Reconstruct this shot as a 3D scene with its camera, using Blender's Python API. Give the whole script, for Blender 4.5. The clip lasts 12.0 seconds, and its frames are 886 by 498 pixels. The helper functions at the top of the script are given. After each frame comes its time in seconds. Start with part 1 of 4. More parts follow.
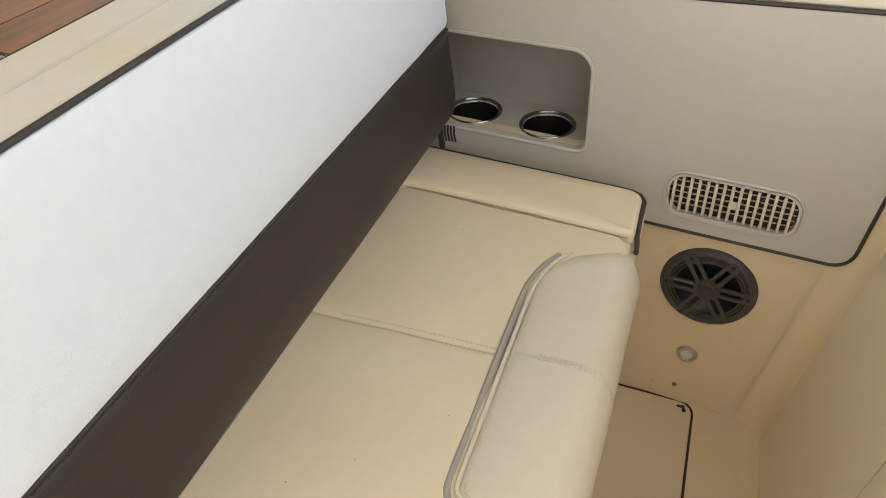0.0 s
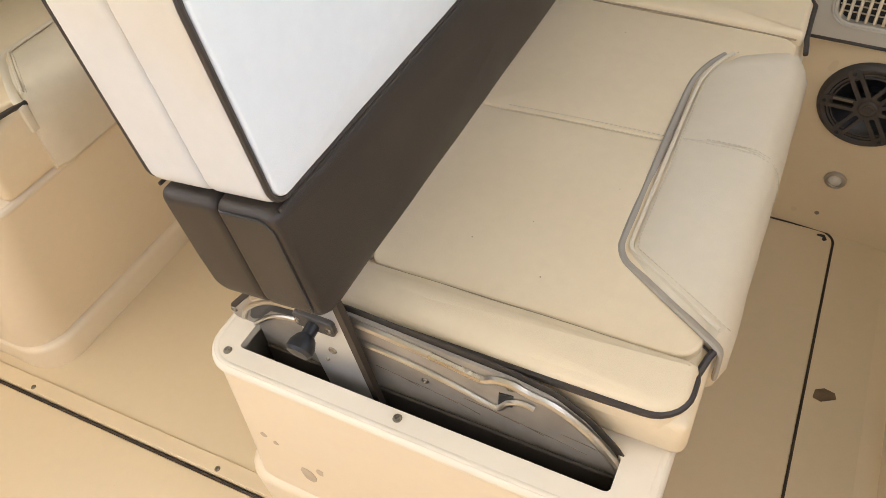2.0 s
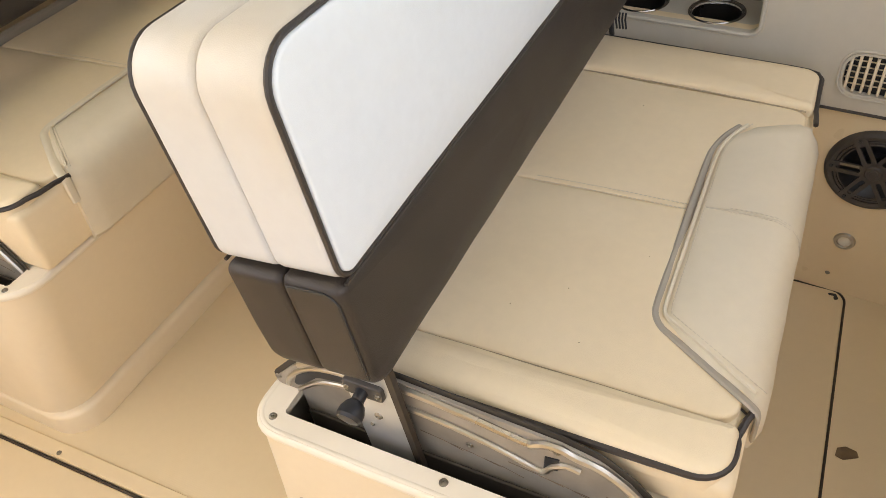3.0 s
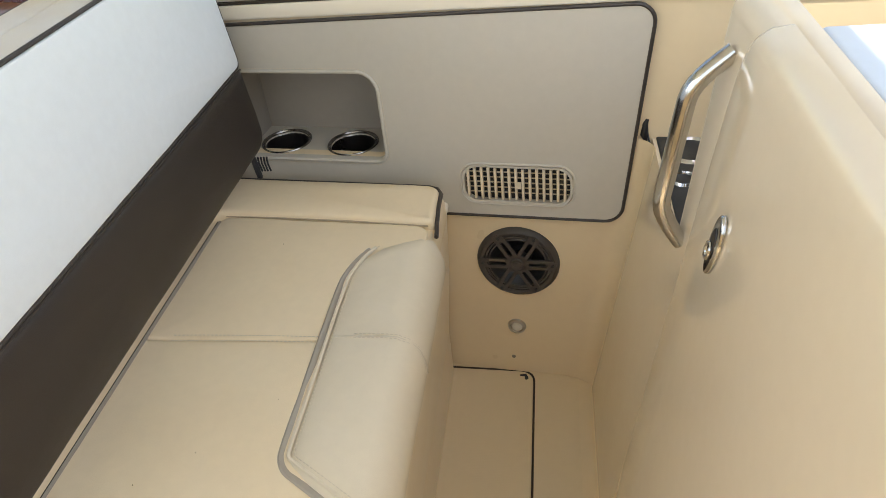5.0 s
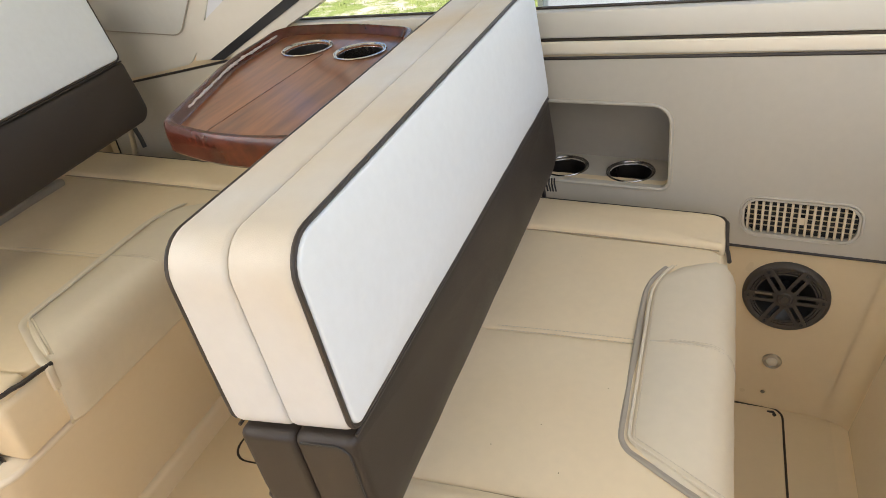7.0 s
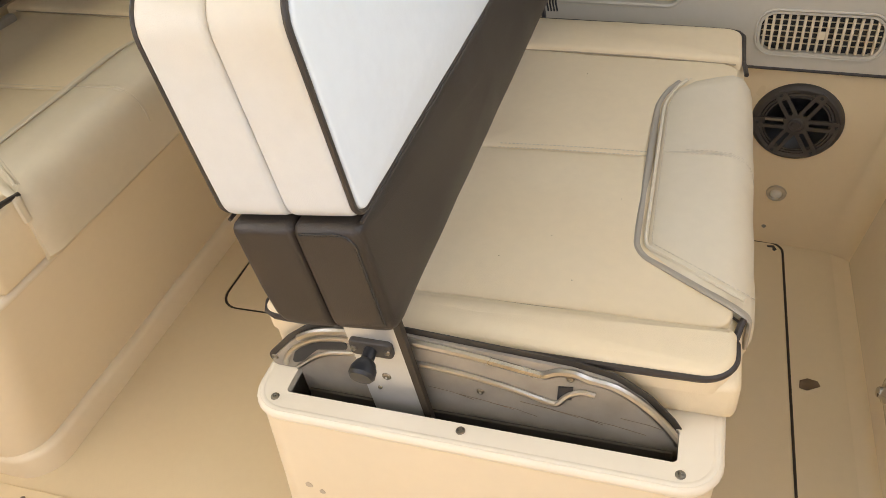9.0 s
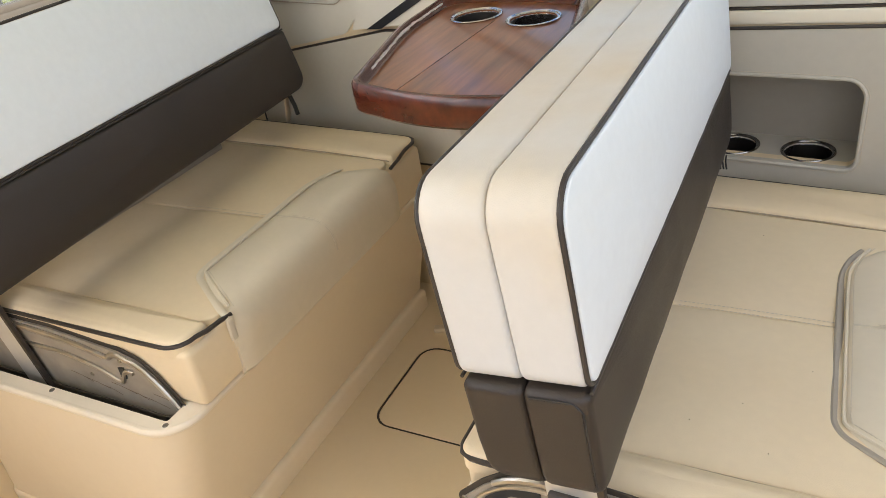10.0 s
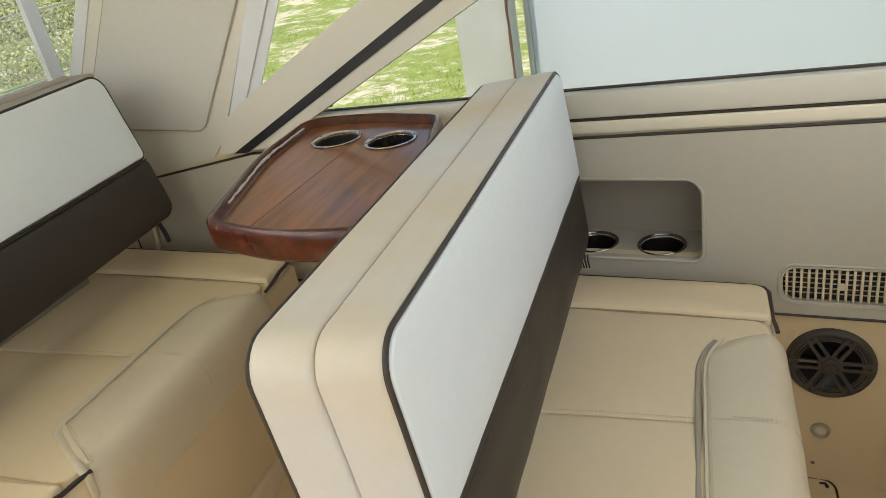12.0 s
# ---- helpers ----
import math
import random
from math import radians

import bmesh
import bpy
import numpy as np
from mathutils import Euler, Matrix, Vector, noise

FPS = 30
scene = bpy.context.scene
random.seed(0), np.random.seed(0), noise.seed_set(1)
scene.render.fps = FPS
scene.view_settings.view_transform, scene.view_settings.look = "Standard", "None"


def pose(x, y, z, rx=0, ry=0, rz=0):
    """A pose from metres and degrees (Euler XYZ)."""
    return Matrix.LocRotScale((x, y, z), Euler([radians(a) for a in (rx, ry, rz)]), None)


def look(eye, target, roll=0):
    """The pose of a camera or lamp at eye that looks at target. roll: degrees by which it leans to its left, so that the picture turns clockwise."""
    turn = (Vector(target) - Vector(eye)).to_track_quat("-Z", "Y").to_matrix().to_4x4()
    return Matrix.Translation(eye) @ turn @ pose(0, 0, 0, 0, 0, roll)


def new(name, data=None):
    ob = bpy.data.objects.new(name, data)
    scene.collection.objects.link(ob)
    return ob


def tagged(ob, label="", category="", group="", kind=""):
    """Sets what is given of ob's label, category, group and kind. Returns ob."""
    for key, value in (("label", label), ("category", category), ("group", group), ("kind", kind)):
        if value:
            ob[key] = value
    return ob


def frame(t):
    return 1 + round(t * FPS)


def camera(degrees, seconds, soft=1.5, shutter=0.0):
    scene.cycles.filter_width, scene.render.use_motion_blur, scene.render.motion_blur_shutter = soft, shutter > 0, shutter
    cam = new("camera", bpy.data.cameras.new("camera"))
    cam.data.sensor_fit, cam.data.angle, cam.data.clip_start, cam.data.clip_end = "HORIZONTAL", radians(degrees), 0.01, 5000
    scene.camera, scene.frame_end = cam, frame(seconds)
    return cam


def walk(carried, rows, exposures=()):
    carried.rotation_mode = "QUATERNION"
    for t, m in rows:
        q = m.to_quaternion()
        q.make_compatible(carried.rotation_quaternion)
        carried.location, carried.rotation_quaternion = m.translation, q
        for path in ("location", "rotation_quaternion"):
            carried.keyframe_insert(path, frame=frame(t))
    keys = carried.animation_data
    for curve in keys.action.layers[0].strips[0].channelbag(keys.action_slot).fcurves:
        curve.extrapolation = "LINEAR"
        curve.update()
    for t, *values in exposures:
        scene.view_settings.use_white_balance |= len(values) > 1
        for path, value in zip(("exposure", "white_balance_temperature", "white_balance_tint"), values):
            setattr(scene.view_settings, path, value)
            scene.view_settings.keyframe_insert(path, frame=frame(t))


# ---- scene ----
cam = camera(62.5, 12.0, 0.7)
# seconds, eye, target, roll
PATH = [
    (0.0, (0.091, -0.069, 1.245), (-0.497, 1.383, 0.001), -3.3),
    (0.3, (0.104, -0.136, 1.198), (-0.609, 1.167, -0.143), -3.3),
    (0.5, (0.103, -0.169, 1.170), (-0.658, 1.035, -0.234), -4.7),
    (0.7, (0.096, -0.193, 1.149), (-0.689, 0.925, -0.311), -6.1),
    (1.0, (0.087, -0.212, 1.141), (-0.711, 0.827, -0.370), -8.1),
    (1.2, (0.080, -0.220, 1.155), (-0.707, 0.818, -0.362), -8.3),
    (1.5, (0.078, -0.225, 1.168), (-0.715, 0.825, -0.338), -10.2),
    (2.0, (0.048, -0.234, 1.198), (-0.707, 0.909, -0.259), -9.4),
    (2.5, (0.017, -0.266, 1.220), (-0.758, 0.930, -0.184), -8.9),
    (2.7, (0.006, -0.277, 1.231), (-0.786, 0.936, -0.148), -9.2),
    (4.3, (0.140, -0.205, 1.255), (-0.338, 1.296, 0.022), -7.0),
    (4.5, (0.179, -0.202, 1.253), (-0.218, 1.341, 0.043), -6.7),
    (5.0, (0.240, -0.185, 1.260), (-0.059, 1.408, 0.089), -6.7),
    (5.5, (0.151, -0.279, 1.242), (-0.279, 1.309, 0.105), -8.0),
    (6.0, (-0.014, -0.359, 1.299), (-0.623, 1.203, 0.208), -8.6),
    (6.5, (-0.009, -0.376, 1.317), (-0.704, 1.181, 0.271), -8.4),
    (7.0, (0.004, -0.372, 1.318), (-0.677, 1.197, 0.281), -8.6),
    (7.5, (-0.007, -0.376, 1.242), (-0.614, 1.103, 0.040), -8.8),
    (7.7, (-0.013, -0.389, 1.171), (-0.592, 1.017, -0.129), -9.5),
    (9.3, (-0.071, -0.379, 1.209), (-0.686, 1.011, -0.092), -9.2),
    (9.5, (-0.095, -0.396, 1.253), (-0.812, 1.024, 0.041), -9.9),
    (10.0, (-0.146, -0.438, 1.300), (-1.034, 1.027, 0.268), -9.9),
    (10.5, (-0.158, -0.410, 1.361), (-1.088, 1.123, 0.476), -9.0),
    (11.0, (-0.157, -0.402, 1.370), (-1.062, 1.194, 0.574), -8.8),
    (11.5, (-0.136, -0.403, 1.366), (-0.978, 1.232, 0.581), -9.4),
    (12.0, (-0.079, -0.381, 1.341), (-0.755, 1.293, 0.479), -10.6),
]
EXPOSURES = [(0.0, 0.81, 7350, 12), (0.5, 0.77, 7450, 14), (1.0, 0.75, 6200, 10), (1.5, 0.78, 6400, 10), (2.0, 0.83, 7150, 15), (2.7, 0.84, 7350, 15), (4.5, 0.90, 7350, 11), (5.0, 0.79, 7050, 10), (6.0, 0.77, 7350, 12), (7.0, 0.76, 7200, 14), (7.7, 0.75, 7450, 14), (9.5, 0.83, 7150, 14), (10.0, 0.79, 6950, 13), (10.5, 0.71, 6700, 12), (11.0, 0.59, 6850, 9), (11.5, 0.47, 7150, 8), (12.0, 0.41, 7450, 7)]
walk(cam, [(t, look(e, g, r)) for t, e, g, r in PATH], EXPOSURES)

# ---- world and light ----
world = bpy.data.worlds.new("sky")
scene.world = world
world.use_nodes = True
wn = world.node_tree
sky = wn.nodes.new("ShaderNodeTexSky")
sky.sky_type = "NISHITA"
sky.sun_disc = False
sky.sun_elevation = radians(69)
sky.sun_rotation = radians(198)
wn.links.new(sky.outputs[0], wn.nodes["Background"].inputs[0])
wn.nodes["Background"].inputs[1].default_value = 0.15
sun = new("sun", bpy.data.lights.new("sun", "SUN"))
sun.data.energy, sun.data.angle, sun.data.color = 3.8, radians(0.6), (1.0, 0.95, 0.88)
sun.matrix_world = look((0, 0, 8), (0.12, 0.36, 7))

# daylight through the open side of the cockpit behind the camera
day = new("side_opening_light", bpy.data.lights.new("side_opening_light", "AREA"))
day.data.shape, day.data.size, day.data.size_y = "RECTANGLE", 3.0, 1.0
day.data.energy, day.data.color = 6.2, (0.88, 0.94, 1.0)
day.matrix_world = look((-0.25, -1.58, 1.55), (-0.15, 0.4, 0.4))
# daylight through the windscreen opening ahead of the bulkhead
fore = new("windscreen_light", bpy.data.lights.new("windscreen_light", "AREA"))
fore.data.shape, fore.data.size, fore.data.size_y = "RECTANGLE", 2.4, 0.8
fore.data.energy, fore.data.color = 7.6, (0.93, 0.97, 1.0)
fore.matrix_world = look((0.98, -0.1, 1.75), (-0.45, 0.3, 0.4))

# daylight through the rear curtain
aft = new("rear_curtain_light", bpy.data.lights.new("rear_curtain_light", "AREA"))
aft.data.shape, aft.data.size, aft.data.size_y = "RECTANGLE", 1.6, 0.7
aft.data.energy, aft.data.color = 6.8, (1.0, 0.98, 0.95)
aft.matrix_world = look((-1.70, -0.62, 1.6), (0.3, 0.45, 0.4))

# ---- materials ----
def material(name, rough=0.5, metal=0.0):
    m = bpy.data.materials.new(name)
    m.use_nodes = True
    b = m.node_tree.nodes["Principled BSDF"]
    b.inputs["Roughness"].default_value = rough
    b.inputs["Metallic"].default_value = metal
    return m, m.node_tree, b


def coords(nt, scale=1.0):
    c = nt.nodes.new("ShaderNodeTexCoord")
    mp = nt.nodes.new("ShaderNodeMapping")
    mp.inputs["Scale"].default_value = (scale, scale, scale) if not isinstance(scale, tuple) else scale
    g = nt.nodes.new("ShaderNodeNewGeometry")
    nt.links.new(g.outputs["Position"], mp.inputs["Vector"])
    return mp.outputs["Vector"]


def noise_tex(nt, scale, detail=4.0, rough=0.55, vec=None):
    n = nt.nodes.new("ShaderNodeTexNoise")
    n.inputs["Scale"].default_value = scale
    n.inputs["Detail"].default_value = detail
    n.inputs["Roughness"].default_value = rough
    nt.links.new(vec if vec else coords(nt), n.inputs["Vector"])
    return n.outputs["Fac"]


def ramp(nt, fac, stops):
    r = nt.nodes.new("ShaderNodeValToRGB")
    e = r.color_ramp.elements
    while len(e) < len(stops):
        e.new(0.5)
    for el, (p, c) in zip(e, stops):
        el.position, el.color = p, (*c, 1)
    nt.links.new(fac, r.inputs[0])
    return r.outputs[0]


def mix(nt, a, b, fac, mode="MIX"):
    m = nt.nodes.new("ShaderNodeMix")
    m.data_type, m.blend_type = "RGBA", mode
    for sock, v in ((m.inputs[6], a), (m.inputs[7], b), (m.inputs[0], fac)):
        if hasattr(v, "is_linked"):
            nt.links.new(v, sock)
        elif isinstance(v, tuple):
            sock.default_value = (*v, 1)
        else:
            sock.default_value = v
    return m.outputs[2]


def bump(nt, bsdf, heights):
    last = None
    for h, strength, dist in heights:
        b = nt.nodes.new("ShaderNodeBump")
        b.inputs["Strength"].default_value = strength
        b.inputs["Distance"].default_value = dist
        nt.links.new(h, b.inputs["Height"])
        if last:
            nt.links.new(last, b.inputs["Normal"])
        last = b.outputs["Normal"]
    nt.links.new(last, bsdf.inputs["Normal"])


def vinyl(name, col, stain, rough=0.42, grain=0.25, wrinkle=0.12, amount=0.5, tan=None):
    m, nt, b = material(name, rough)
    big = noise_tex(nt, 3.5, 3.0, 0.5)
    fine = noise_tex(nt, 60.0, 3.0)
    fac = ramp(nt, big, [(0.25, (0, 0, 0)), (0.8, (amount, amount, amount))])
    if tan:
        # the second colour comes in more strongly towards the top of the cushion
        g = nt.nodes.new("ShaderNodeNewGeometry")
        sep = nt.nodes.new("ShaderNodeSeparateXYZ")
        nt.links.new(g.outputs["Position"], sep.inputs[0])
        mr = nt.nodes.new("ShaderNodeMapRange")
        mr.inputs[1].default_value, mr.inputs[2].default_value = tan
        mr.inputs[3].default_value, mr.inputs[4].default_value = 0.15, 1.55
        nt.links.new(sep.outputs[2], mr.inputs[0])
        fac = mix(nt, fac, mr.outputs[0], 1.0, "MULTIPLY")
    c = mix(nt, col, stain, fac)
    c = mix(nt, c, ramp(nt, fine, [(0.25, (0.96, 0.96, 0.96)), (0.75, (1, 1, 1))]), 1.0, "MULTIPLY")
    nt.links.new(c, b.inputs["Base Color"])
    v = nt.nodes.new("ShaderNodeTexVoronoi")
    v.inputs["Scale"].default_value = 900.0
    nt.links.new(coords(nt), v.inputs["Vector"])
    w = noise_tex(nt, 22.0, 3.0)
    bump(nt, b, [(v.outputs["Distance"], grain, 0.0006), (w, wrinkle * 0.35, 0.004)])
    r = ramp(nt, noise_tex(nt, 7.0, 2.0, 0.5), [(0.2, (rough - 0.04,) * 3), (0.8, (rough + 0.08,) * 3)])
    nt.links.new(r, b.inputs["Roughness"])
    b.inputs["Specular IOR Level"].default_value = 0.4
    return m


VINYL_CREAM = vinyl("vinyl_cream", (0.78, 0.64, 0.435), (0.71, 0.55, 0.35))
VINYL_BOLSTER = vinyl("vinyl_pale", (0.70, 0.61, 0.46), (0.64, 0.545, 0.40))
VINYL_WHITE = vinyl("vinyl_white", (0.76, 0.79, 0.80), (0.71, 0.74, 0.75), 0.45, 0.15, 0.06)
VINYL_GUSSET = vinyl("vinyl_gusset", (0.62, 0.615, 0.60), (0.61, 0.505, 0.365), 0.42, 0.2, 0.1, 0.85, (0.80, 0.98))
VINYL_GREY = vinyl("vinyl_grey", (0.38, 0.33, 0.265), (0.34, 0.29, 0.225), 0.5)
SEAM = vinyl("seam_shade", (0.42, 0.33, 0.22), (0.37, 0.29, 0.19), 0.7)
VINYL_DARK = vinyl("vinyl_dark", (0.038, 0.0285, 0.022), (0.032, 0.0235, 0.018), 0.42, 0.35, 0.06)
VINYL_WALL = vinyl("vinyl_wall", (0.54, 0.495, 0.415), (0.50, 0.455, 0.38), 0.5, 0.2, 0.05)
VINYL_PILLAR = vinyl("vinyl_pillar", (0.55, 0.53, 0.475), (0.51, 0.49, 0.435), 0.5, 0.2, 0.05)
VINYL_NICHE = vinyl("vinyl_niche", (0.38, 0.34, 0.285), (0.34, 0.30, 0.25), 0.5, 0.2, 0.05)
PIPING = vinyl("piping_dark", (0.046, 0.036, 0.030), (0.038, 0.029, 0.024), 0.4)
THREAD_PALE = vinyl("thread_pale", (0.60, 0.52, 0.40), (0.55, 0.47, 0.36), 0.7)


def gelcoat(name, col, dirt, rough=0.28, amount=0.22, tread=False):
    m, nt, b = material(name, rough)
    big = noise_tex(nt, 2.2, 2.0, 0.5)
    speck = noise_tex(nt, 55.0, 2.0, 0.5)
    c = mix(nt, col, dirt, ramp(nt, big, [(0.2, (0, 0, 0)), (0.85, (amount,) * 3)]))
    c = mix(nt, c, ramp(nt, speck, [(0.2, (0.975, 0.972, 0.968)), (0.8, (1, 1, 1))]), 1.0, "MULTIPLY")
    nt.links.new(c, b.inputs["Base Color"])
    hs = [(noise_tex(nt, 5.0, 1.0), 0.04, 0.01)]
    if tread:
        v = nt.nodes.new("ShaderNodeTexVoronoi")
        v.inputs["Scale"].default_value = 260.0
        v.inputs["Randomness"].default_value = 0.0
        nt.links.new(coords(nt), v.inputs["Vector"])
        hs.append((v.outputs["Distance"], 0.10, 0.0012))
    bump(nt, b, hs)
    nt.links.new(ramp(nt, noise_tex(nt, 9.0, 2.0, 0.5), [(0.15, (rough - 0.03,) * 3), (0.85, (rough + 0.10,) * 3)]), b.inputs["Roughness"])
    return m


GEL = gelcoat("gelcoat_cream", (0.77, 0.62, 0.405), (0.70, 0.53, 0.32))
GEL_BASE = gelcoat("gelcoat_seat_box", (0.80, 0.68, 0.50), (0.74, 0.60, 0.42), 0.3)
GEL_WHITE = gelcoat("gelcoat_flange", (0.81, 0.72, 0.58), (0.75, 0.65, 0.49), 0.3, 0.2)
GEL_DOOR = gelcoat("gelcoat_door", (0.78, 0.67, 0.51), (0.73, 0.61, 0.44), 0.12, 0.25)
GEL_DOOR.node_tree.nodes["Principled BSDF"].inputs["Coat Weight"].default_value = 0.7
GEL_FLOOR = gelcoat("gelcoat_floor", (0.76, 0.615, 0.40), (0.67, 0.53, 0.33), 0.45, 0.5, True)
GEL_TRIM = gelcoat("gelcoat_trim", (0.64, 0.60, 0.52), (0.58, 0.53, 0.44), 0.4, 0.3)


def plain(name, col, rough, metal=0.0, var=0.15, scale=40.0):
    m, nt, b = material(name, rough, metal)
    f = noise_tex(nt, scale, 4.0)
    lo = tuple(x * (1 - var) for x in col)
    nt.links.new(ramp(nt, f, [(0.3, lo), (0.7, col)]), b.inputs["Base Color"])
    nt.links.new(ramp(nt, noise_tex(nt, scale * 0.3, 5.0), [(0.3, (rough * 0.75,) * 3), (0.7, (min(1, rough * 1.3),) * 3)]), b.inputs["Roughness"])
    bump(nt, b, [(f, 0.08, 0.001)])
    return m


STEEL = plain("steel_polished", (0.52, 0.51, 0.50), 0.12, 1.0, 0.06)
# darker steel for the rims of the wall cup holders
STEEL_DARK = plain("steel_darker", (0.30, 0.285, 0.27), 0.22, 1.0, 0.12)
STEEL_SATIN = plain("steel_satin", (0.56, 0.53, 0.48), 0.34, 1.0, 0.18, 25.0)
STEEL_WORN = plain("plate_worn", (0.40, 0.35, 0.285), 0.5, 0.25, 0.25, 18.0)
ALLOY = plain("alloy_plate", (0.70, 0.68, 0.64), 0.38, 0.6, 0.12, 20.0)
BLACK = plain("black_plastic", (0.02, 0.02, 0.022), 0.4)
LINER = plain("liner_dark", (0.07, 0.062, 0.056), 0.32, 0.8)
GRILLE = plain("speaker_plastic", (0.062, 0.052, 0.044), 0.5)
CONE = plain("speaker_cone", (0.012, 0.013, 0.016), 0.35)
# dark colour standing for the shade in the slot and plate gap
CAVITY = plain("cavity_shade", (0.07, 0.055, 0.04), 0.8, 0.0, 0.4, 12.0)
GASKET = plain("gasket", (0.05, 0.035, 0.022), 0.7)
LENS = plain("lens_frosted", (0.72, 0.68, 0.58), 0.3)
NET = plain("tray_black", (0.03, 0.032, 0.036), 0.6)
SCREW = plain("screw_dull", (0.30, 0.27, 0.22), 0.4, 1.0)
RUSTY = plain("rust_edge", (0.22, 0.12, 0.07), 0.9, 0.0, 0.5, 8.0)
PALE_PLASTIC = plain("plastic_cream", (0.74, 0.62, 0.45), 0.4)
CURTAIN = plain("curtain_white", (0.66, 0.66, 0.67), 0.4, 0.0, 0.08, 12.0)
STAINED = plain("worn_patch", (0.20, 0.13, 0.07), 0.7, 0.0, 0.4)
SCUFF = plain("scuff_grey", (0.60, 0.49, 0.36), 0.5, 0.0, 0.3, 30.0)
# white deck with the blue of the sky's light mixed into its colour
DECK = gelcoat("deck_sky_tint", (0.66, 0.75, 0.86), (0.62, 0.70, 0.80), 0.3)
VINYL_TAN = vinyl("vinyl_tan", (0.47, 0.40, 0.33), (0.41, 0.34, 0.27), 0.6)
ROOF = plain("unseen_roof", (0.75, 0.72, 0.66), 0.7, 0.0, 0.05, 6.0)
PATCH_TAPE = plain("peeling_varnish", (0.62, 0.55, 0.50), 0.35, 0.0, 0.4, 60.0)


def wood_mat(name, dark, light, rough):
    m, nt, b = material(name, rough)
    vec = coords(nt, (38.0, 3.2, 38.0))
    g = noise_tex(nt, 1.0, 6.0, 0.6, vec)
    n2 = noise_tex(nt, 6.0, 3.0)
    c = ramp(nt, g, [(0.32, dark), (0.68, light)])
    c = mix(nt, c, ramp(nt, n2, [(0.25, (0.84, 0.82, 0.80)), (0.75, (1, 1, 1))]), 1.0, "MULTIPLY")
    nt.links.new(c, b.inputs["Base Color"])
    b.inputs["Coat Weight"].default_value = 0.45
    b.inputs["Coat Roughness"].default_value = 0.10
    b.inputs["Specular IOR Level"].default_value = 0.3
    bump(nt, b, [(g, 0.05, 0.001)])
    return m


WOOD = wood_mat("mahogany_top", (0.125, 0.040, 0.014), (0.30, 0.105, 0.034), 0.35)
WOOD_RIM = wood_mat("mahogany_rim", (0.045, 0.009, 0.004), (0.105, 0.021, 0.009), 0.25)

GLASS, _nt, _b = material("clear_vinyl", 0.03)
_b.inputs["Base Color"].default_value = (0.96, 0.97, 0.97, 1)
_b.inputs["Transmission Weight"].default_value = 1.0
_b.inputs["IOR"].default_value = 1.02

HAZY, _nt, _b = material("hazy_vinyl", 0.05)
_b.inputs["Base Color"].default_value = (0.96, 0.96, 0.97, 1)
_b.inputs["Transmission Weight"].default_value = 1.0
_b.inputs["IOR"].default_value = 1.03
_t = _nt.nodes.new("ShaderNodeBsdfTranslucent")
_t.inputs[0].default_value = (0.9, 0.9, 0.92, 1)
_x = _nt.nodes.new("ShaderNodeMixShader")
_h = ramp(_nt, noise_tex(_nt, 2.5, 3.0), [(0.3, (0.03,) * 3), (0.7, (0.09,) * 3)])
_nt.links.new(_h, _x.inputs[0])
_nt.links.new(_b.outputs[0], _x.inputs[1])
_nt.links.new(_t.outputs[0], _x.inputs[2])
_nt.links.new(_x.outputs[0], _nt.nodes["Material Output"].inputs[0])


# ---- mesh tools ----
def part(name, bm, mat, parent=None, label="", smooth=True, m=None):
    """Link a bmesh as one mesh object under a thing."""
    if m is not None:
        bm.transform(m)
    bmesh.ops.recalc_face_normals(bm, faces=bm.faces[:])
    me = bpy.data.meshes.new(name)
    bm.to_mesh(me)
    bm.free()
    if smooth:
        for p in me.polygons:
            p.use_smooth = True
        me.set_sharp_from_angle(angle=radians(38))
    me.materials.append(mat)
    ob = new(name, me)
    if parent:
        ob.parent = parent
    if label:
        ob["label"] = label
    return ob


def empty(name, m=None):
    e = new(name)
    e.empty_display_size = 0.05
    if m is not None:
        e.matrix_world = m
    return e


def box(x0, x1, y0, y1, z0, z1, bev=0.0, seg=3):
    bm = bmesh.new()
    bmesh.ops.create_cube(bm, size=1.0)
    for v in bm.verts:
        v.co = Vector((x0 + (v.co.x + 0.5) * (x1 - x0), y0 + (v.co.y + 0.5) * (y1 - y0), z0 + (v.co.z + 0.5) * (z1 - z0)))
    if bev:
        bmesh.ops.bevel(bm, geom=bm.edges[:], offset=bev, segments=seg, profile=0.5, affect="EDGES")
    return bm


def fillet(pts, radii, step=7):
    """A polygon, counter-clockwise, with rounded corners."""
    out, n = [], len(pts)
    for i in range(n):
        p, a, b = Vector(pts[i]), Vector(pts[i - 1]), Vector(pts[(i + 1) % n])
        r = radii[i] if isinstance(radii, (list, tuple)) else radii
        if r <= 0:
            out.append(p)
            continue
        u, w = (a - p).normalized(), (b - p).normalized()
        half = math.acos(max(-1, min(1, u.dot(w)))) / 2
        d = min(r / math.tan(half), 0.49 * (a - p).length, 0.49 * (b - p).length)
        rr = d * math.tan(half)
        c = p + (u + w).normalized() * (rr / math.sin(half))
        s, e = p + u * d - c, p + w * d - c
        a0 = math.atan2(s.y, s.x)
        da = (math.atan2(e.y, e.x) - a0 + math.pi) % (2 * math.pi) - math.pi
        for k in range(step + 1):
            t = a0 + da * k / step
            out.append(c + Vector((math.cos(t), math.sin(t))) * rr)
    return out


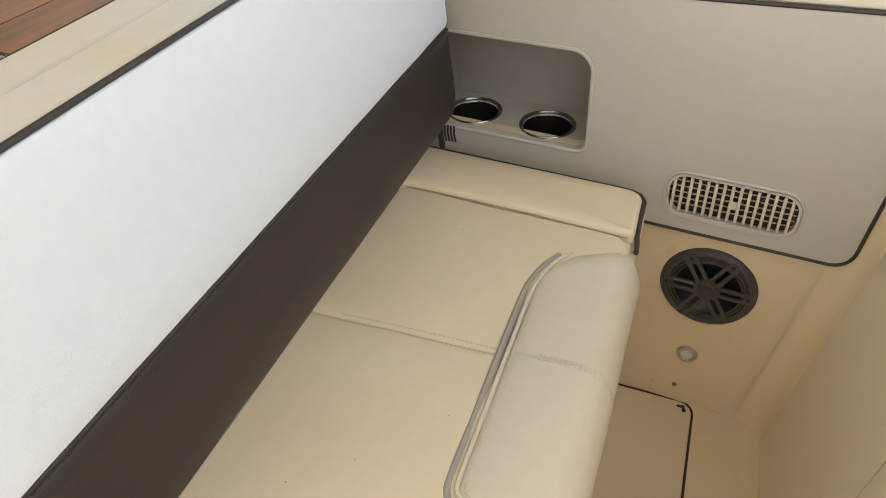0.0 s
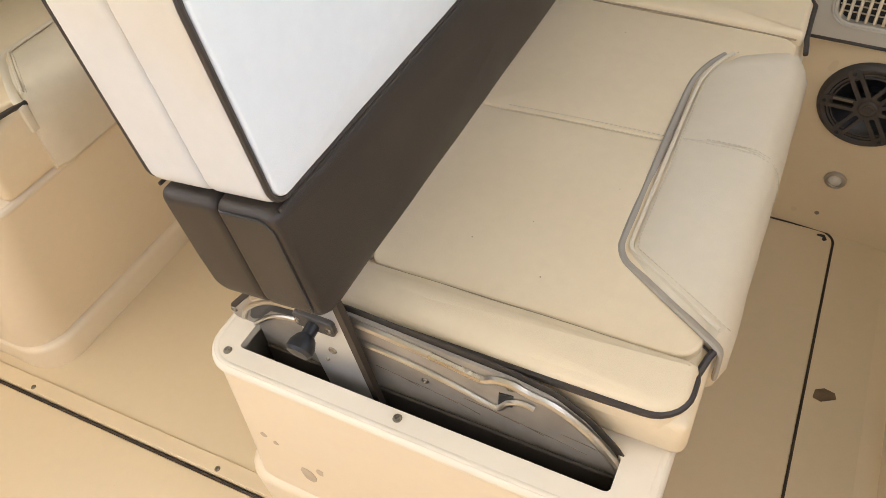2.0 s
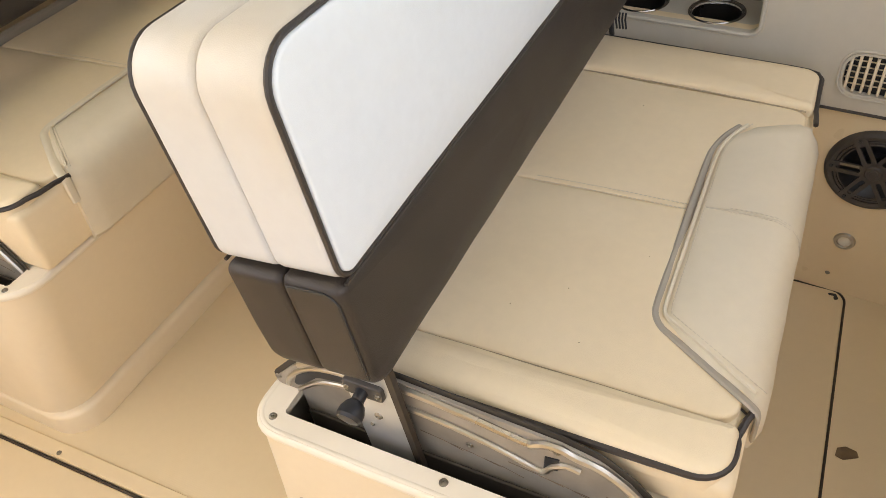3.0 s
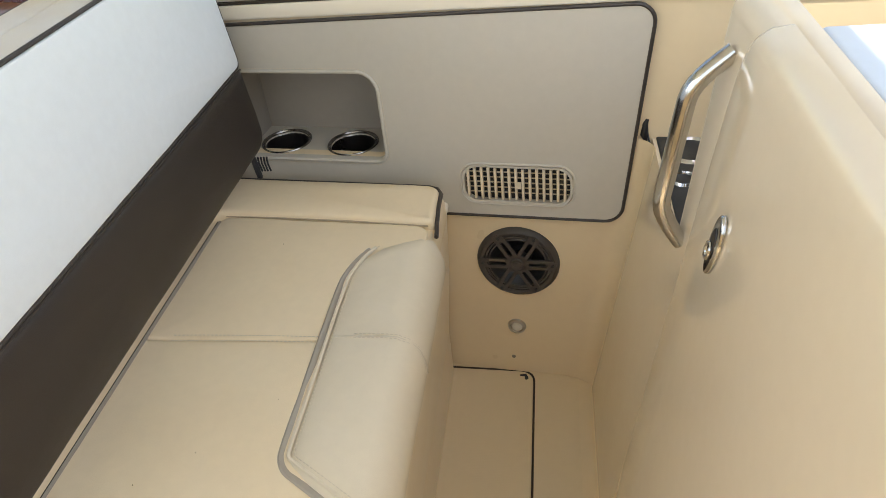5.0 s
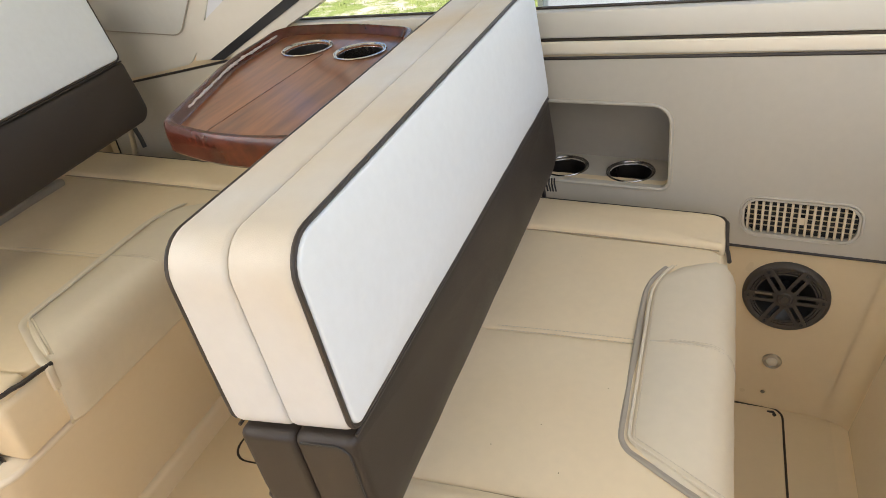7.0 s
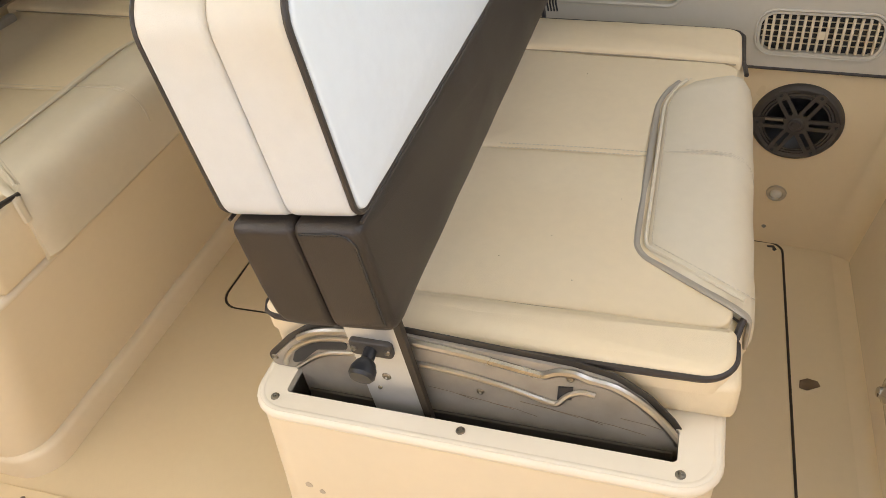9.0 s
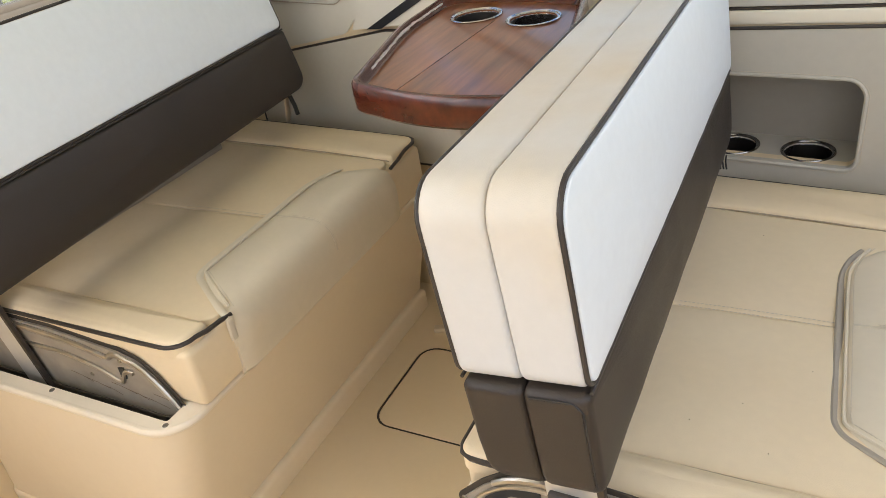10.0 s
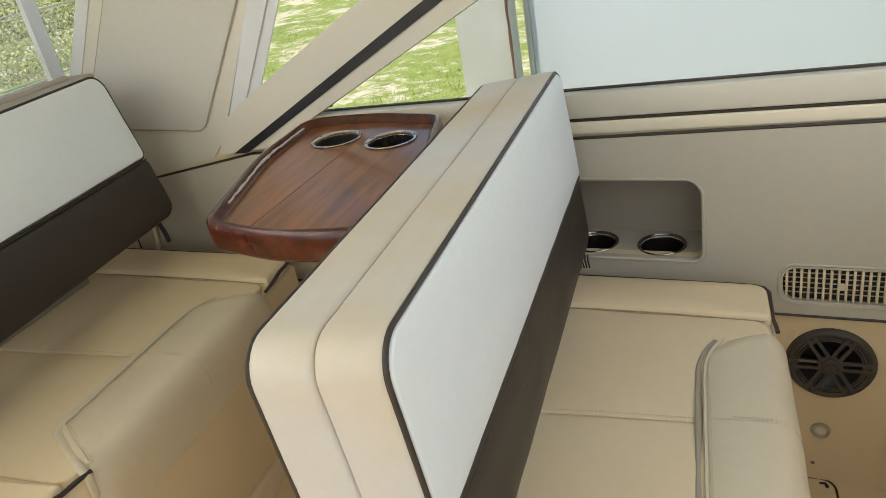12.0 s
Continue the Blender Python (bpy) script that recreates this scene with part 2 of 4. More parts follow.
def dense(poly, gap):
    out = []
    for i, p in enumerate(poly):
        q = poly[(i + 1) % len(poly)]
        k = max(1, int((q - p).length / gap))
        out += [p.lerp(q, j / k) for j in range(k)]
    return out


def inset(poly, d):
    out, n = [], len(poly)
    for i in range(n):
        t = (poly[(i + 1) % n] - poly[i]).normalized() + (poly[i] - poly[i - 1]).normalized()
        t = t.normalized() if t.length > 1e-9 else Vector((1, 0))
        out.append(poly[i] + Vector((-t.y, t.x)) * d)
    return out


def pad(poly, h, r, crown=0.0, gap=0.03, rough=0.0, seed=0.0, foot=0.0):
    """A cushion: a polygon in local x, y raised to h with edges rounded by r and a crown in the middle."""
    poly = dense(poly, gap)
    bm = bmesh.new()
    rings = [[(p, foot - foot * math.cos(math.pi / 2 * k / 3)) for p in inset(poly, foot - foot * math.sin(math.pi / 2 * k / 3))] for k in range(4)] if foot else [[(p, 0.0) for p in poly]]
    for k in range(5):
        a = math.pi / 2 * k / 4
        q = inset(poly, r * (1 - math.cos(a)))
        rings.append([(p, h - r + r * math.sin(a)) for p in q])
    inner = inset(poly, r)
    c = sum(inner, Vector((0, 0))) / len(inner)
    for s in (0.93, 0.82, 0.66, 0.45, 0.22):
        up = crown * (1 - s ** 3)
        rings.append([(c + (p - c) * s, h + up) for p in inner])
    rows = []
    for ring in rings:
        rows.append([bm.verts.new((p.x, p.y, z + (rough * noise.noise(Vector((p.x * 14 + seed, p.y * 14, seed))) if z > h * 0.5 else 0))) for p, z in ring])
    n = len(poly)
    for a, b in zip(rows, rows[1:]):
        for i in range(n):
            bm.faces.new((a[i], a[(i + 1) % n], b[(i + 1) % n], b[i]))
    bm.faces.new(rows[0][::-1])
    top = bm.verts.new((c.x, c.y, h + crown))
    for i in range(n):
        bm.faces.new((rows[-1][i], rows[-1][(i + 1) % n], top))
    return bm


def sweep(pts, r, n=8, closed=False, bm=None, flat=1.0):
    """A tube along points."""
    bm = bm or bmesh.new()
    pts = [Vector(p) for p in pts]
    rows, m = [], len(pts)
    side = None
    for i, p in enumerate(pts):
        if closed:
            t = pts[(i + 1) % m] - pts[i - 1]
        else:
            t = pts[min(i + 1, m - 1)] - pts[max(i - 1, 0)]
        t.normalize()
        if side is None:
            side = t.cross(Vector((0, 0, 1)) if abs(t.z) < 0.9 else Vector((1, 0, 0))).normalized()
        side = (side - t * side.dot(t)).normalized()
        up = t.cross(side)
        rr = r[i] if isinstance(r, (list, tuple)) else r
        rows.append([bm.verts.new(p + rr * (math.cos(2 * math.pi * k / n) * side + flat * math.sin(2 * math.pi * k / n) * up)) for k in range(n)])
    for i in range(m if closed else m - 1):
        a, b = rows[i], rows[(i + 1) % m]
        for k in range(n):
            bm.faces.new((a[k], a[(k + 1) % n], b[(k + 1) % n], b[k]))
    if not closed:
        bm.faces.new(rows[0][::-1])
        bm.faces.new(rows[-1])
    return bm


def lathe(prof, n=32, bm=None):
    """Turn a profile of (radius, height) round local z."""
    bm = bm or bmesh.new()
    rows = []
    for r, z in prof:
        if r < 1e-6:
            rows.append([bm.verts.new((0, 0, z))])
        else:
            rows.append([bm.verts.new((r * math.cos(2 * math.pi * k / n), r * math.sin(2 * math.pi * k / n), z)) for k in range(n)])
    for a, b in zip(rows, rows[1:]):
        for k in range(n):
            f = [a[k % len(a)], a[(k + 1) % len(a)], b[(k + 1) % len(b)], b[k % len(b)]]
            f = [v for i, v in enumerate(f) if v not in f[:i]]
            if len(f) > 2:
                bm.faces.new(f)
    return bm


def ribbon(poly, holes, depth):
    """A flat plate in local x, y with holes, thick in z."""
    bm = bmesh.new()
    edges = []
    for loop in [poly] + holes:
        vs = [bm.verts.new((p[0], p[1], 0)) for p in loop]
        edges += [bm.edges.new((vs[i], vs[(i + 1) % len(vs)])) for i in range(len(vs))]
    bmesh.ops.triangle_fill(bm, use_beauty=True, use_dissolve=False, edges=edges)
    ext = bmesh.ops.extrude_face_region(bm, geom=bm.faces[:])
    for v in ext["geom"]:
        if isinstance(v, bmesh.types.BMVert):
            v.co.z += depth
    return bm


def frame_m(o, ex, ey):
    """The pose with origin o, local x along ex and local y towards ey."""
    ex = Vector(ex).normalized()
    ez = ex.cross(Vector(ey)).normalized()
    ey = ez.cross(ex)
    return Matrix(((ex.x, ey.x, ez.x, o[0]), (ex.y, ey.y, ez.y, o[1]), (ex.z, ey.z, ez.z, o[2]), (0, 0, 0, 1)))


def stitches(pts, pitch=0.0065, size=0.0008, lift=(0, 0, 0.0006), length=0.0048):
    """A row of thread stitches along points."""
    bm = bmesh.new()
    pts = [Vector(p) for p in pts]
    left = 0.0
    for a, b in zip(pts, pts[1:]):
        d = (b - a).length
        u = (b - a).normalized() if d > 0 else Vector((1, 0, 0))
        s = left
        while s < d:
            p = a + u * s + Vector(lift)
            sweep([p - u * length / 2, p, p + u * length / 2], [size * 0.5, size, size * 0.5], 5, bm=bm)
            s += pitch
        left = s - d
    return bm


def soften(pts, rounds=2):
    """Cut the corners of an open line."""
    pts = [Vector(p) for p in pts]
    for _ in range(rounds):
        cut = [pts[0]]
        for a, b in zip(pts, pts[1:]):
            cut += [a.lerp(b, 0.25), a.lerp(b, 0.75)]
        pts = cut + [pts[-1]]
    return pts


def screw(name, loc, normal, r=0.0055, parent=None):
    bm = lathe([(0, 0.0016), (r * 0.28, 0.0006), (r * 0.45, 0.0022), (r * 0.85, 0.0016), (r, 0)], 14)
    n = Vector(normal)
    ex = n.cross(Vector((0.3, 0.9, 0.2))).normalized()
    return part(name, bm, SCREW, parent, m=frame_m(loc, ex, n.cross(ex)))


def rect(x0, x1, y0, y1):
    return [(x0, y0), (x1, y0), (x1, y1), (x0, y1)]


# ---- setting ----
WALL = frame_m((0, 1.06, 0), (1, -0.12, 0), (0, 0, 1))      # u along the hull side, v up, w into the cockpit
BULK = frame_m((0.322, 0, 0), (0, -1, 0), (0.15, 0, 1))     # u towards the walkway, v up, w into the cockpit
SLOPE = Matrix(((1, 0, 0, 0), (0.03, 1, 0, 0), (0, 0, 1, 0), (0, 0, 0, 1)))   # the coaming rises gently along the hull side
NICHE = fillet(rect(-0.395, -0.084, 0.566, 0.747), [0.008, 0.02, 0.035, 0.02])


def structure(ob, label, category="wall"):
    return tagged(ob, label, category, "", "structure")


# floor with recessed hatches over a dark joint bed
bed = structure(part("floor_bed", box(-2.0, 0.42, -1.6, 1.32, -0.06, -0.012), GASKET), "dark joint bed under the cockpit floor panels", "floor")


def joint_y(x):
    """The walkway joint, which runs slightly askew to the benches."""
    return 0.060 + 0.026 * (x + 0.6)


H1 = fillet([(-0.20, 0.12), (0.199, 0.12), (0.196, 1.043), (-0.20, 1.064)], [0.01, 0.03, 0.035, 0.01])
H2 = fillet(rect(-1.085, -0.72, 0.607, 0.925), 0.055)
fl_outline = [(-2.0, joint_y(-2.0)), (0.42, joint_y(0.42)), (0.42, 1.1), (0.0, 1.13), (-2.0, 1.32)]
floor = structure(part("floor", ribbon(fl_outline, [H1, H2], 0.012), GEL_FLOOR, m=Matrix.Translation((0, 0, -0.012))), "cream non-slip moulded cockpit floor with hatch joints", "floor")
for nm, poly, lab in (("floor_hatch", inset(H1, 0.0045), "cream floor hatch beside the bench with a chipped corner"),
                      ("floor_hatch", inset(H2, 0.006), "small cream floor hatch with dark gasket under the table"),
                      ("floor_hatch", fillet([(-1.98, -1.55), (-0.599, -1.55), (-0.599, joint_y(-0.6) - 0.008), (-1.98, joint_y(-1.98) - 0.008)], 0.012), "large smooth cream floor hatch in the walkway"),
                      ("floor_hatch", fillet([(-0.591, -1.55), (0.40, -1.55), (0.40, joint_y(0.40) - 0.008), (-0.591, joint_y(-0.591) - 0.008)], 0.012), "smooth cream walkway floor hatch beside the seat base")):
    c0 = sum(poly, Vector((0, 0))) / len(poly)
    ob = tagged(empty(nm, pose(c0.x, c0.y, -0.012)), lab, "floor hatch")
    part("panel", pad(poly, 0.0125, 0.004, 0.0, 0.08), GEL if "smooth" in lab else GEL_FLOOR, ob, m=Matrix.Translation((-c0.x, -c0.y, 0)))
    part("gasket", sweep([(q.x - c0.x, q.y - c0.y, 0.0078) for q in dense(inset(poly, -0.0026), 0.05)], 0.0042, 6, True), GASKET, ob, "dark rubber gasket")
trim = structure(part("floor_trim", pad(fillet([(-1.98, joint_y(-1.98) + 0.001), (0.3, joint_y(0.3) + 0.001), (0.3, joint_y(0.3) + 0.032), (-1.98, joint_y(-1.98) + 0.032)], 0.004), 0.005, 0.002, 0.0, 0.2), GEL), "narrow cream floor joint strip with screws", "trim")
for x in (-1.68, -1.195, -0.715):
    screw("screw", (x, joint_y(x) + 0.010, 0.005), (0, 0, 1), 0.0055, trim)
cove = bmesh.new()
arc = [(0.338 - 0.045 + 0.045 * math.sin(a * math.pi / 12), 0.001 + 0.045 - 0.045 * math.cos(a * math.pi / 12)) for a in range(7)]
ends = [[cove.verts.new((x, y, z)) for x, z in arc] for y in (-1.55, 1.03)]
for i in range(6):
    cove.faces.new((ends[0][i], ends[0][i + 1], ends[1][i + 1], ends[1][i]))
structure(part("baseboard", cove, GEL), "rounded cream cove between floor and bulkhead", "trim")

# hull side
wall = structure(part("wall_hull", ribbon([(-2.05, -0.06), (1.25, -0.06), (1.25, 0.96), (-2.05, 0.86)], [NICHE, [Vector((0.168 + 0.076 * math.cos(a * math.pi / 16), 0.327 + 0.076 * math.sin(a * math.pi / 16))) for a in range(32)]], 0.02), GEL, m=WALL @ Matrix.Translation((0, 0, -0.02))), "cream moulded hull side of the cockpit")
outer = structure(part("hull_shell", box(-2.05, 1.25, -0.6, 0.60, -0.26, -0.22), GEL, m=WALL), "outer hull skin")
P_OUT = fillet([(-1.75, 0.44), (0.372, 0.449), (0.411, 0.868), (-0.35, 0.841), (-1.20, 0.821), (-1.75, 0.722)], [0, 0.035, 0.03, 0.3, 0.15, 0])
upper = tagged(part("side_panel", ribbon(P_OUT, [NICHE, fillet(rect(0.064, 0.282, 0.478, 0.566), 0.03)], 0.014), VINYL_WALL, m=WALL), "grey-cream padded vinyl side panel with dark piping", "wall panel")
part("piping", sweep([(p.x, p.y, 0.013) for p in dense(P_OUT, 0.05)], 0.0035, 8, True), PIPING, upper, "dark brown piping", m=WALL)
part("niche_welt", sweep([(p.x, p.y, 0.0135) for p in dense(inset(NICHE, -0.004), 0.03)], 0.0035, 8, True), VINYL_WALL, upper, m=WALL)
part("niche_stitching", stitches([(p.x, p.y, 0.0146) for p in inset(NICHE, -0.010)], lift=(0, 0, 0)), THREAD_PALE, upper, m=WALL)

# cup niche
niche = tagged(empty("cup_niche", WALL @ Matrix.Translation((-0.24, 0.566, -0.05))), "grey vinyl-lined wall niche holding two steel cup holders", "niche")
NI = Matrix.Translation((0.24, -0.566, 0.05))
SH = [Vector((u + 0.0465 * math.cos(a * math.pi / 12), -0.052 + 0.0465 * math.sin(a * math.pi / 12))) for u in (-0.327, -0.177) for a in range(24)]
shelf_m = Matrix(((1, 0, 0, 0), (0, 0, 1, 0), (0, 1, 0, 0), (0, 0, 0, 1)))
part("shelf", ribbon(rect(-0.40, -0.08, -0.125, 0.012), [SH[:24], SH[24:]], -0.008), VINYL_WALL, niche, m=NI @ Matrix.Translation((0, 0.565, 0)) @ shelf_m)
# back, top and sides in a darker version of the wall vinyl
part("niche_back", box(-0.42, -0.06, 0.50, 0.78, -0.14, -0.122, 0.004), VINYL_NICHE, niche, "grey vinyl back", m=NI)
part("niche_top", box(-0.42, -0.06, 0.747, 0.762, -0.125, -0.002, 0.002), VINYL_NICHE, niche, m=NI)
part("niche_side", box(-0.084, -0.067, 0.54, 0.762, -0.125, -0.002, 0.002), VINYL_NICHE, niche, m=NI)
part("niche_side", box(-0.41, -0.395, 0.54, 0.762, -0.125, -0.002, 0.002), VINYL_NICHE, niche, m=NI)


def cup_holder(r, depth, parent, rim=STEEL):
    part("rim", lathe([(r * 0.86, 0.0), (r * 0.90, 0.001), (r, 0.001), (r * 1.005, 0.0022), (r * 0.985, 0.0038), (r * 0.945, 0.0038), (r * 0.90, 0.0005), (r * 0.86, -0.004)], 40), rim, parent, "thin round rim")
    part("liner", lathe([(r * 0.86, -0.004), (r * 0.80, -depth), (0, -depth)], 40), LINER, parent, "dark steel liner")


UPRIGHT = Matrix(((1, 0, 0, 0), (0, 0, 1, 0), (0, -1, 0, 0), (0, 0, 0, 1)))


for u in (-0.327, -0.177):
    ch = empty("cup_holder", WALL @ Matrix.Translation((u, 0.565, -0.052)) @ UPRIGHT)
    cup_holder(0.0535, 0.075, ch, STEEL_DARK)
    tagged(ch, "round stainless steel cup holder set into the niche shelf", "cup holder", "wall cup holders")

# air vent
vent = tagged(empty("air_vent", WALL @ Matrix.Translation((0.173, 0.522, 0.0))), "cream plastic ventilation grille with rounded ends", "vent")
VM = Matrix.Translation((-0.17, -0.512, 0))
VO = fillet(rect(0.064, 0.278, 0.470, 0.554), 0.03)
VI = fillet(rect(0.0685, 0.2735, 0.4745, 0.5495), 0.027)
part("backing", box(0.066, 0.276, 0.472, 0.552, 0.001, 0.003), CONE, vent, "black void behind the slats", m=VM)
part("rim", ribbon(VO, [VI], 0.016), VINYL_WALL, vent, m=VM)
part("rim_welt", sweep([(p.x, p.y, 0.0145) for p in dense(inset(VO, -0.003), 0.02)], 0.0026, 8, True), VINYL_WALL, vent, m=VM)
for i in range(15):
    part("slat", box(0.0755 + i * 0.0134 - 0.0026, 0.0755 + i * 0.0134 + 0.0026, 0.477, 0.547, 0.006, 0.015, 0.0012, 1), PALE_PLASTIC, vent, m=VM)
for i in range(5):
    part("cross_bar", box(0.07, 0.272, 0.4895 + i * 0.0113 - 0.0007, 0.4895 + i * 0.0113 + 0.0007, 0.004, 0.007), PALE_PLASTIC, vent, m=VM)
part("badge", box(0.168, 0.180, 0.504, 0.520, 0.015, 0.0165, 0.0005, 1), PALE_PLASTIC, vent, m=VM)

# loudspeaker
spk = tagged(empty("loudspeaker", WALL @ Matrix.Translation((0.168, 0.327, 0))), "round dark grey marine loudspeaker with six-spoke grille", "loudspeaker")
part("bezel", lathe([(0.070, 0.004), (0.071, 0.010), (0.078, 0.012), (0.084, 0.009), (0.087, 0.003), (0.087, 0.0)], 56), GRILLE, spk)
part("cone", lathe([(0.0, -0.012), (0.022, -0.010), (0.026, -0.022), (0.058, -0.006), (0.064, 0.001), (0.072, -0.002), (0.076, 0.0)], 48), CONE, spk, "glossy black cone")
part("inner_ring", sweep([(0.061 * math.cos(a * math.pi / 24), 0.061 * math.sin(a * math.pi / 24), 0.009) for a in range(48)], 0.0022, 6, True), GRILLE, spk)
part("hub", lathe([(0.0, 0.0165), (0.008, 0.0165), (0.009, 0.0150), (0.0135, 0.0155), (0.016, 0.013), (0.0165, 0.004)], 24), GRILLE, spk)
for k in range(6):
    turn = pose(0, 0, 0.0085, 0, 0, 60 * k + 1)
    bar_out = fillet(rect(0.012, 0.0815, -0.0118, 0.0118), [0.001, 0.009, 0.009, 0.001], 5)
    bar_slot = fillet(rect(0.023, 0.064, -0.0046, 0.0046), 0.004, 4)
    part("spoke", ribbon(bar_out, [bar_slot], 0.0042), GRILLE, spk, m=turn)
    part("spoke_screw", lathe([(0, 0.0010), (0.0018, 0.0), (0.0034, 0.0012), (0.0036, 0.0)], 10), BLACK, spk, m=turn @ Matrix.Translation((0.0735, 0, 0.0042)))
part("outer_ring", lathe([(0.064, 0.006), (0.065, 0.0095), (0.069, 0.0095), (0.070, 0.006)], 48), GRILLE, spk)
part("logo_bar", box(-0.060, -0.026, 0.0052, 0.0100, 0.0125, 0.0132, 0.0003, 1), SCREW, spk)

light = tagged(empty("courtesy_light", WALL @ Matrix.Translation((0.159, 0.143, 0))), "small round courtesy light with frosted lens", "light")
part("ring", lathe([(0.0125, 0.004), (0.014, 0.006), (0.019, 0.005), (0.021, 0.0)], 28), STEEL_SATIN, light)
part("lens", lathe([(0.0, 0.006), (0.008, 0.0055), (0.0125, 0.003), (0.013, 0.0)], 24), LENS, light)
bolt = part("screw", lathe([(0, 0.001), (0.002, 0.0), (0.0035, 0.002), (0.005, 0.0)], 12), SCREW)
bolt.matrix_world = WALL @ Matrix.Translation((0.148, 0.046, 0))
tagged(bolt, "small dark screw low on the hull side", "screw")

# coaming and window
coam = structure(part("trim_coaming", box(-1.16, 1.2, 0.857, 0.884, -0.02, 0.0075, 0.003), GEL_WHITE, m=WALL @ SLOPE), "cream coaming strip under the window", "trim")
gask = structure(part("trim_gasket", box(-1.13, 1.2, 0.8845, 0.8895, -0.02, 0.0065, 0.001, 1), GASKET, m=WALL @ SLOPE), "thin dark joint under the window ledge", "trim")
ledge = structure(part("trim_ledge", box(-1.10, 1.2, 0.890, 0.943, -0.04, 0.004, 0.003), GEL_TRIM, m=WALL @ SLOPE), "beige ledge under the side window", "trim")
win = structure(empty("window_1", WALL @ Matrix.Translation((0, 0.94, -0.02))), "long side window of the boat with slanted frame", "window")
WM = Matrix.Translation((0, -0.94, 0.02))
part("window_sill", box(-1.02, 1.2, 0.9435, 0.9465, -0.032, -0.018, 0.001, 1), GASKET, win, m=WM @ SLOPE)
pane = part("pane", ribbon([(-1.03, 0.914), (1.2, 0.98), (1.2, 1.9), (0.85, 1.9)], [], 0.003), GLASS, win, m=WM @ Matrix.Translation((0, 0, -0.025)))
pane.visible_shadow = False
part("window_frame", ribbon([(-1.12, 0.842), (0.80, 1.776), (0.50, 1.826), (-1.145, 0.977), (-1.25, 0.915), (-1.295, 0.825)], [], 0.045), GEL_TRIM, win, m=WM @ Matrix.Translation((0, 0, -0.014)))
part("frame_gasket", ribbon([(-1.194, 0.831), (0.64, 1.778), (0.60, 1.792), (-1.242, 0.829)], [], 0.006), BLACK, win, "black rubber strip", m=WM @ Matrix.Translation((0, 0, 0.029)))
part("rivet", lathe([(0, 0.004), (0.006, 0.003), (0.008, 0)], 14), GASKET, win, m=WM @ Matrix.Translation((-0.945, 0.933, -0.02)))

# padded corner pillar, clear curtain and its bands
PIL = fillet([(-2.05, 0.672), (-1.345, 0.806), (-1.29, 0.86), (-1.04, 1.28), (-0.66, 1.95), (-1.25, 1.95), (-1.62, 1.25), (-1.86, 0.92)], [0, 0.05, 0.05, 0, 0, 0, 0, 0])
pil = structure(part("wall_pillar", ribbon(PIL, [], 0.04), GEL_TRIM, m=WALL @ Matrix.Translation((0, 0, -0.036))), "cream corner pillar between the windows")
PIN = fillet([(-1.79, 0.905), (-1.345, 0.885), (-1.114, 1.206), (-0.82, 1.90), (-1.24, 1.90), (-1.54, 1.25)], [0.03, 0.05, 0.1, 0, 0, 0.1])
pilp = tagged(part("pillar_panel", pad(PIN, 0.008, 0.004, 0.0, 0.06), VINYL_PILLAR, m=WALL @ Matrix.Translation((0, 0, 0.003))), "grey-cream padded panel on the corner pillar", "wall panel")
part("seam", sweep([(p.x, p.y, 0.006) for p in dense(PIN, 0.06)], 0.0018, 6, True), VINYL_GREY, pilp, m=WALL @ Matrix.Translation((0, 0, 0.003)))
cur = structure(empty("window_2", WALL @ Matrix.Translation((-1.15, 0.9, -0.04))), "clear vinyl curtain zipped to the corner pillar", "window")
CM = Matrix.Translation((1.15, -0.9, 0.04))
cp = part("pane", ribbon([(-1.30, 0.86), (-1.15, 0.86), (0.7, 1.95), (-0.66, 1.95)], [], 0.002), GLASS, cur, m=CM @ Matrix.Translation((0, 0, -0.05)))
cp.visible_shadow = False
for off, wd in ((-0.004, 0.040), (0.040, 0.032)):
    part("zip_band", ribbon([(-1.285 + off, 0.85), (-1.285 + off + wd, 0.85), (-1.04 + off + wd * 1.6, 1.28), (-0.66 + off + wd * 2, 1.95), (-0.66 + off, 1.95), (-1.04 + off, 1.28)], [], 0.004), CURTAIN, cur, "whitish zip band", m=CM @ Matrix.Translation((0, 0, 0.0 if off < 0 else -0.006)))
screw("screw", CM @ Vector((-1.275, 0.885, -0.02)), (0, 0, 1), 0.005, cur)

# bulkhead with the pocket and the companionway door
BO = [(-1.03, -0.05), (1.6, -0.05), (1.6, 0.945), (-0.757, 0.945), (-0.700, 0.63), (-1.03, 0.63)]
bulk = structure(part("wall_bulkhead", ribbon(BO, [], 0.03), GEL_DOOR, m=BULK @ Matrix.Translation((0, 0, -0.03))), "glossy cream moulded bulkhead leaning outwards")
ROLL_V, ROLL_R = 0.945, 0.050


def roll_over(bm):
    """Bend what lies above the shoulder of the bulkhead backwards into its rounded top."""
    for v in bm.verts:
        if v.co.y > ROLL_V:
            a = (v.co.y - ROLL_V) / ROLL_R
            r = ROLL_R + v.co.z
            v.co.y, v.co.z = ROLL_V + r * math.sin(a), r * math.cos(a) - ROLL_R
    return bm


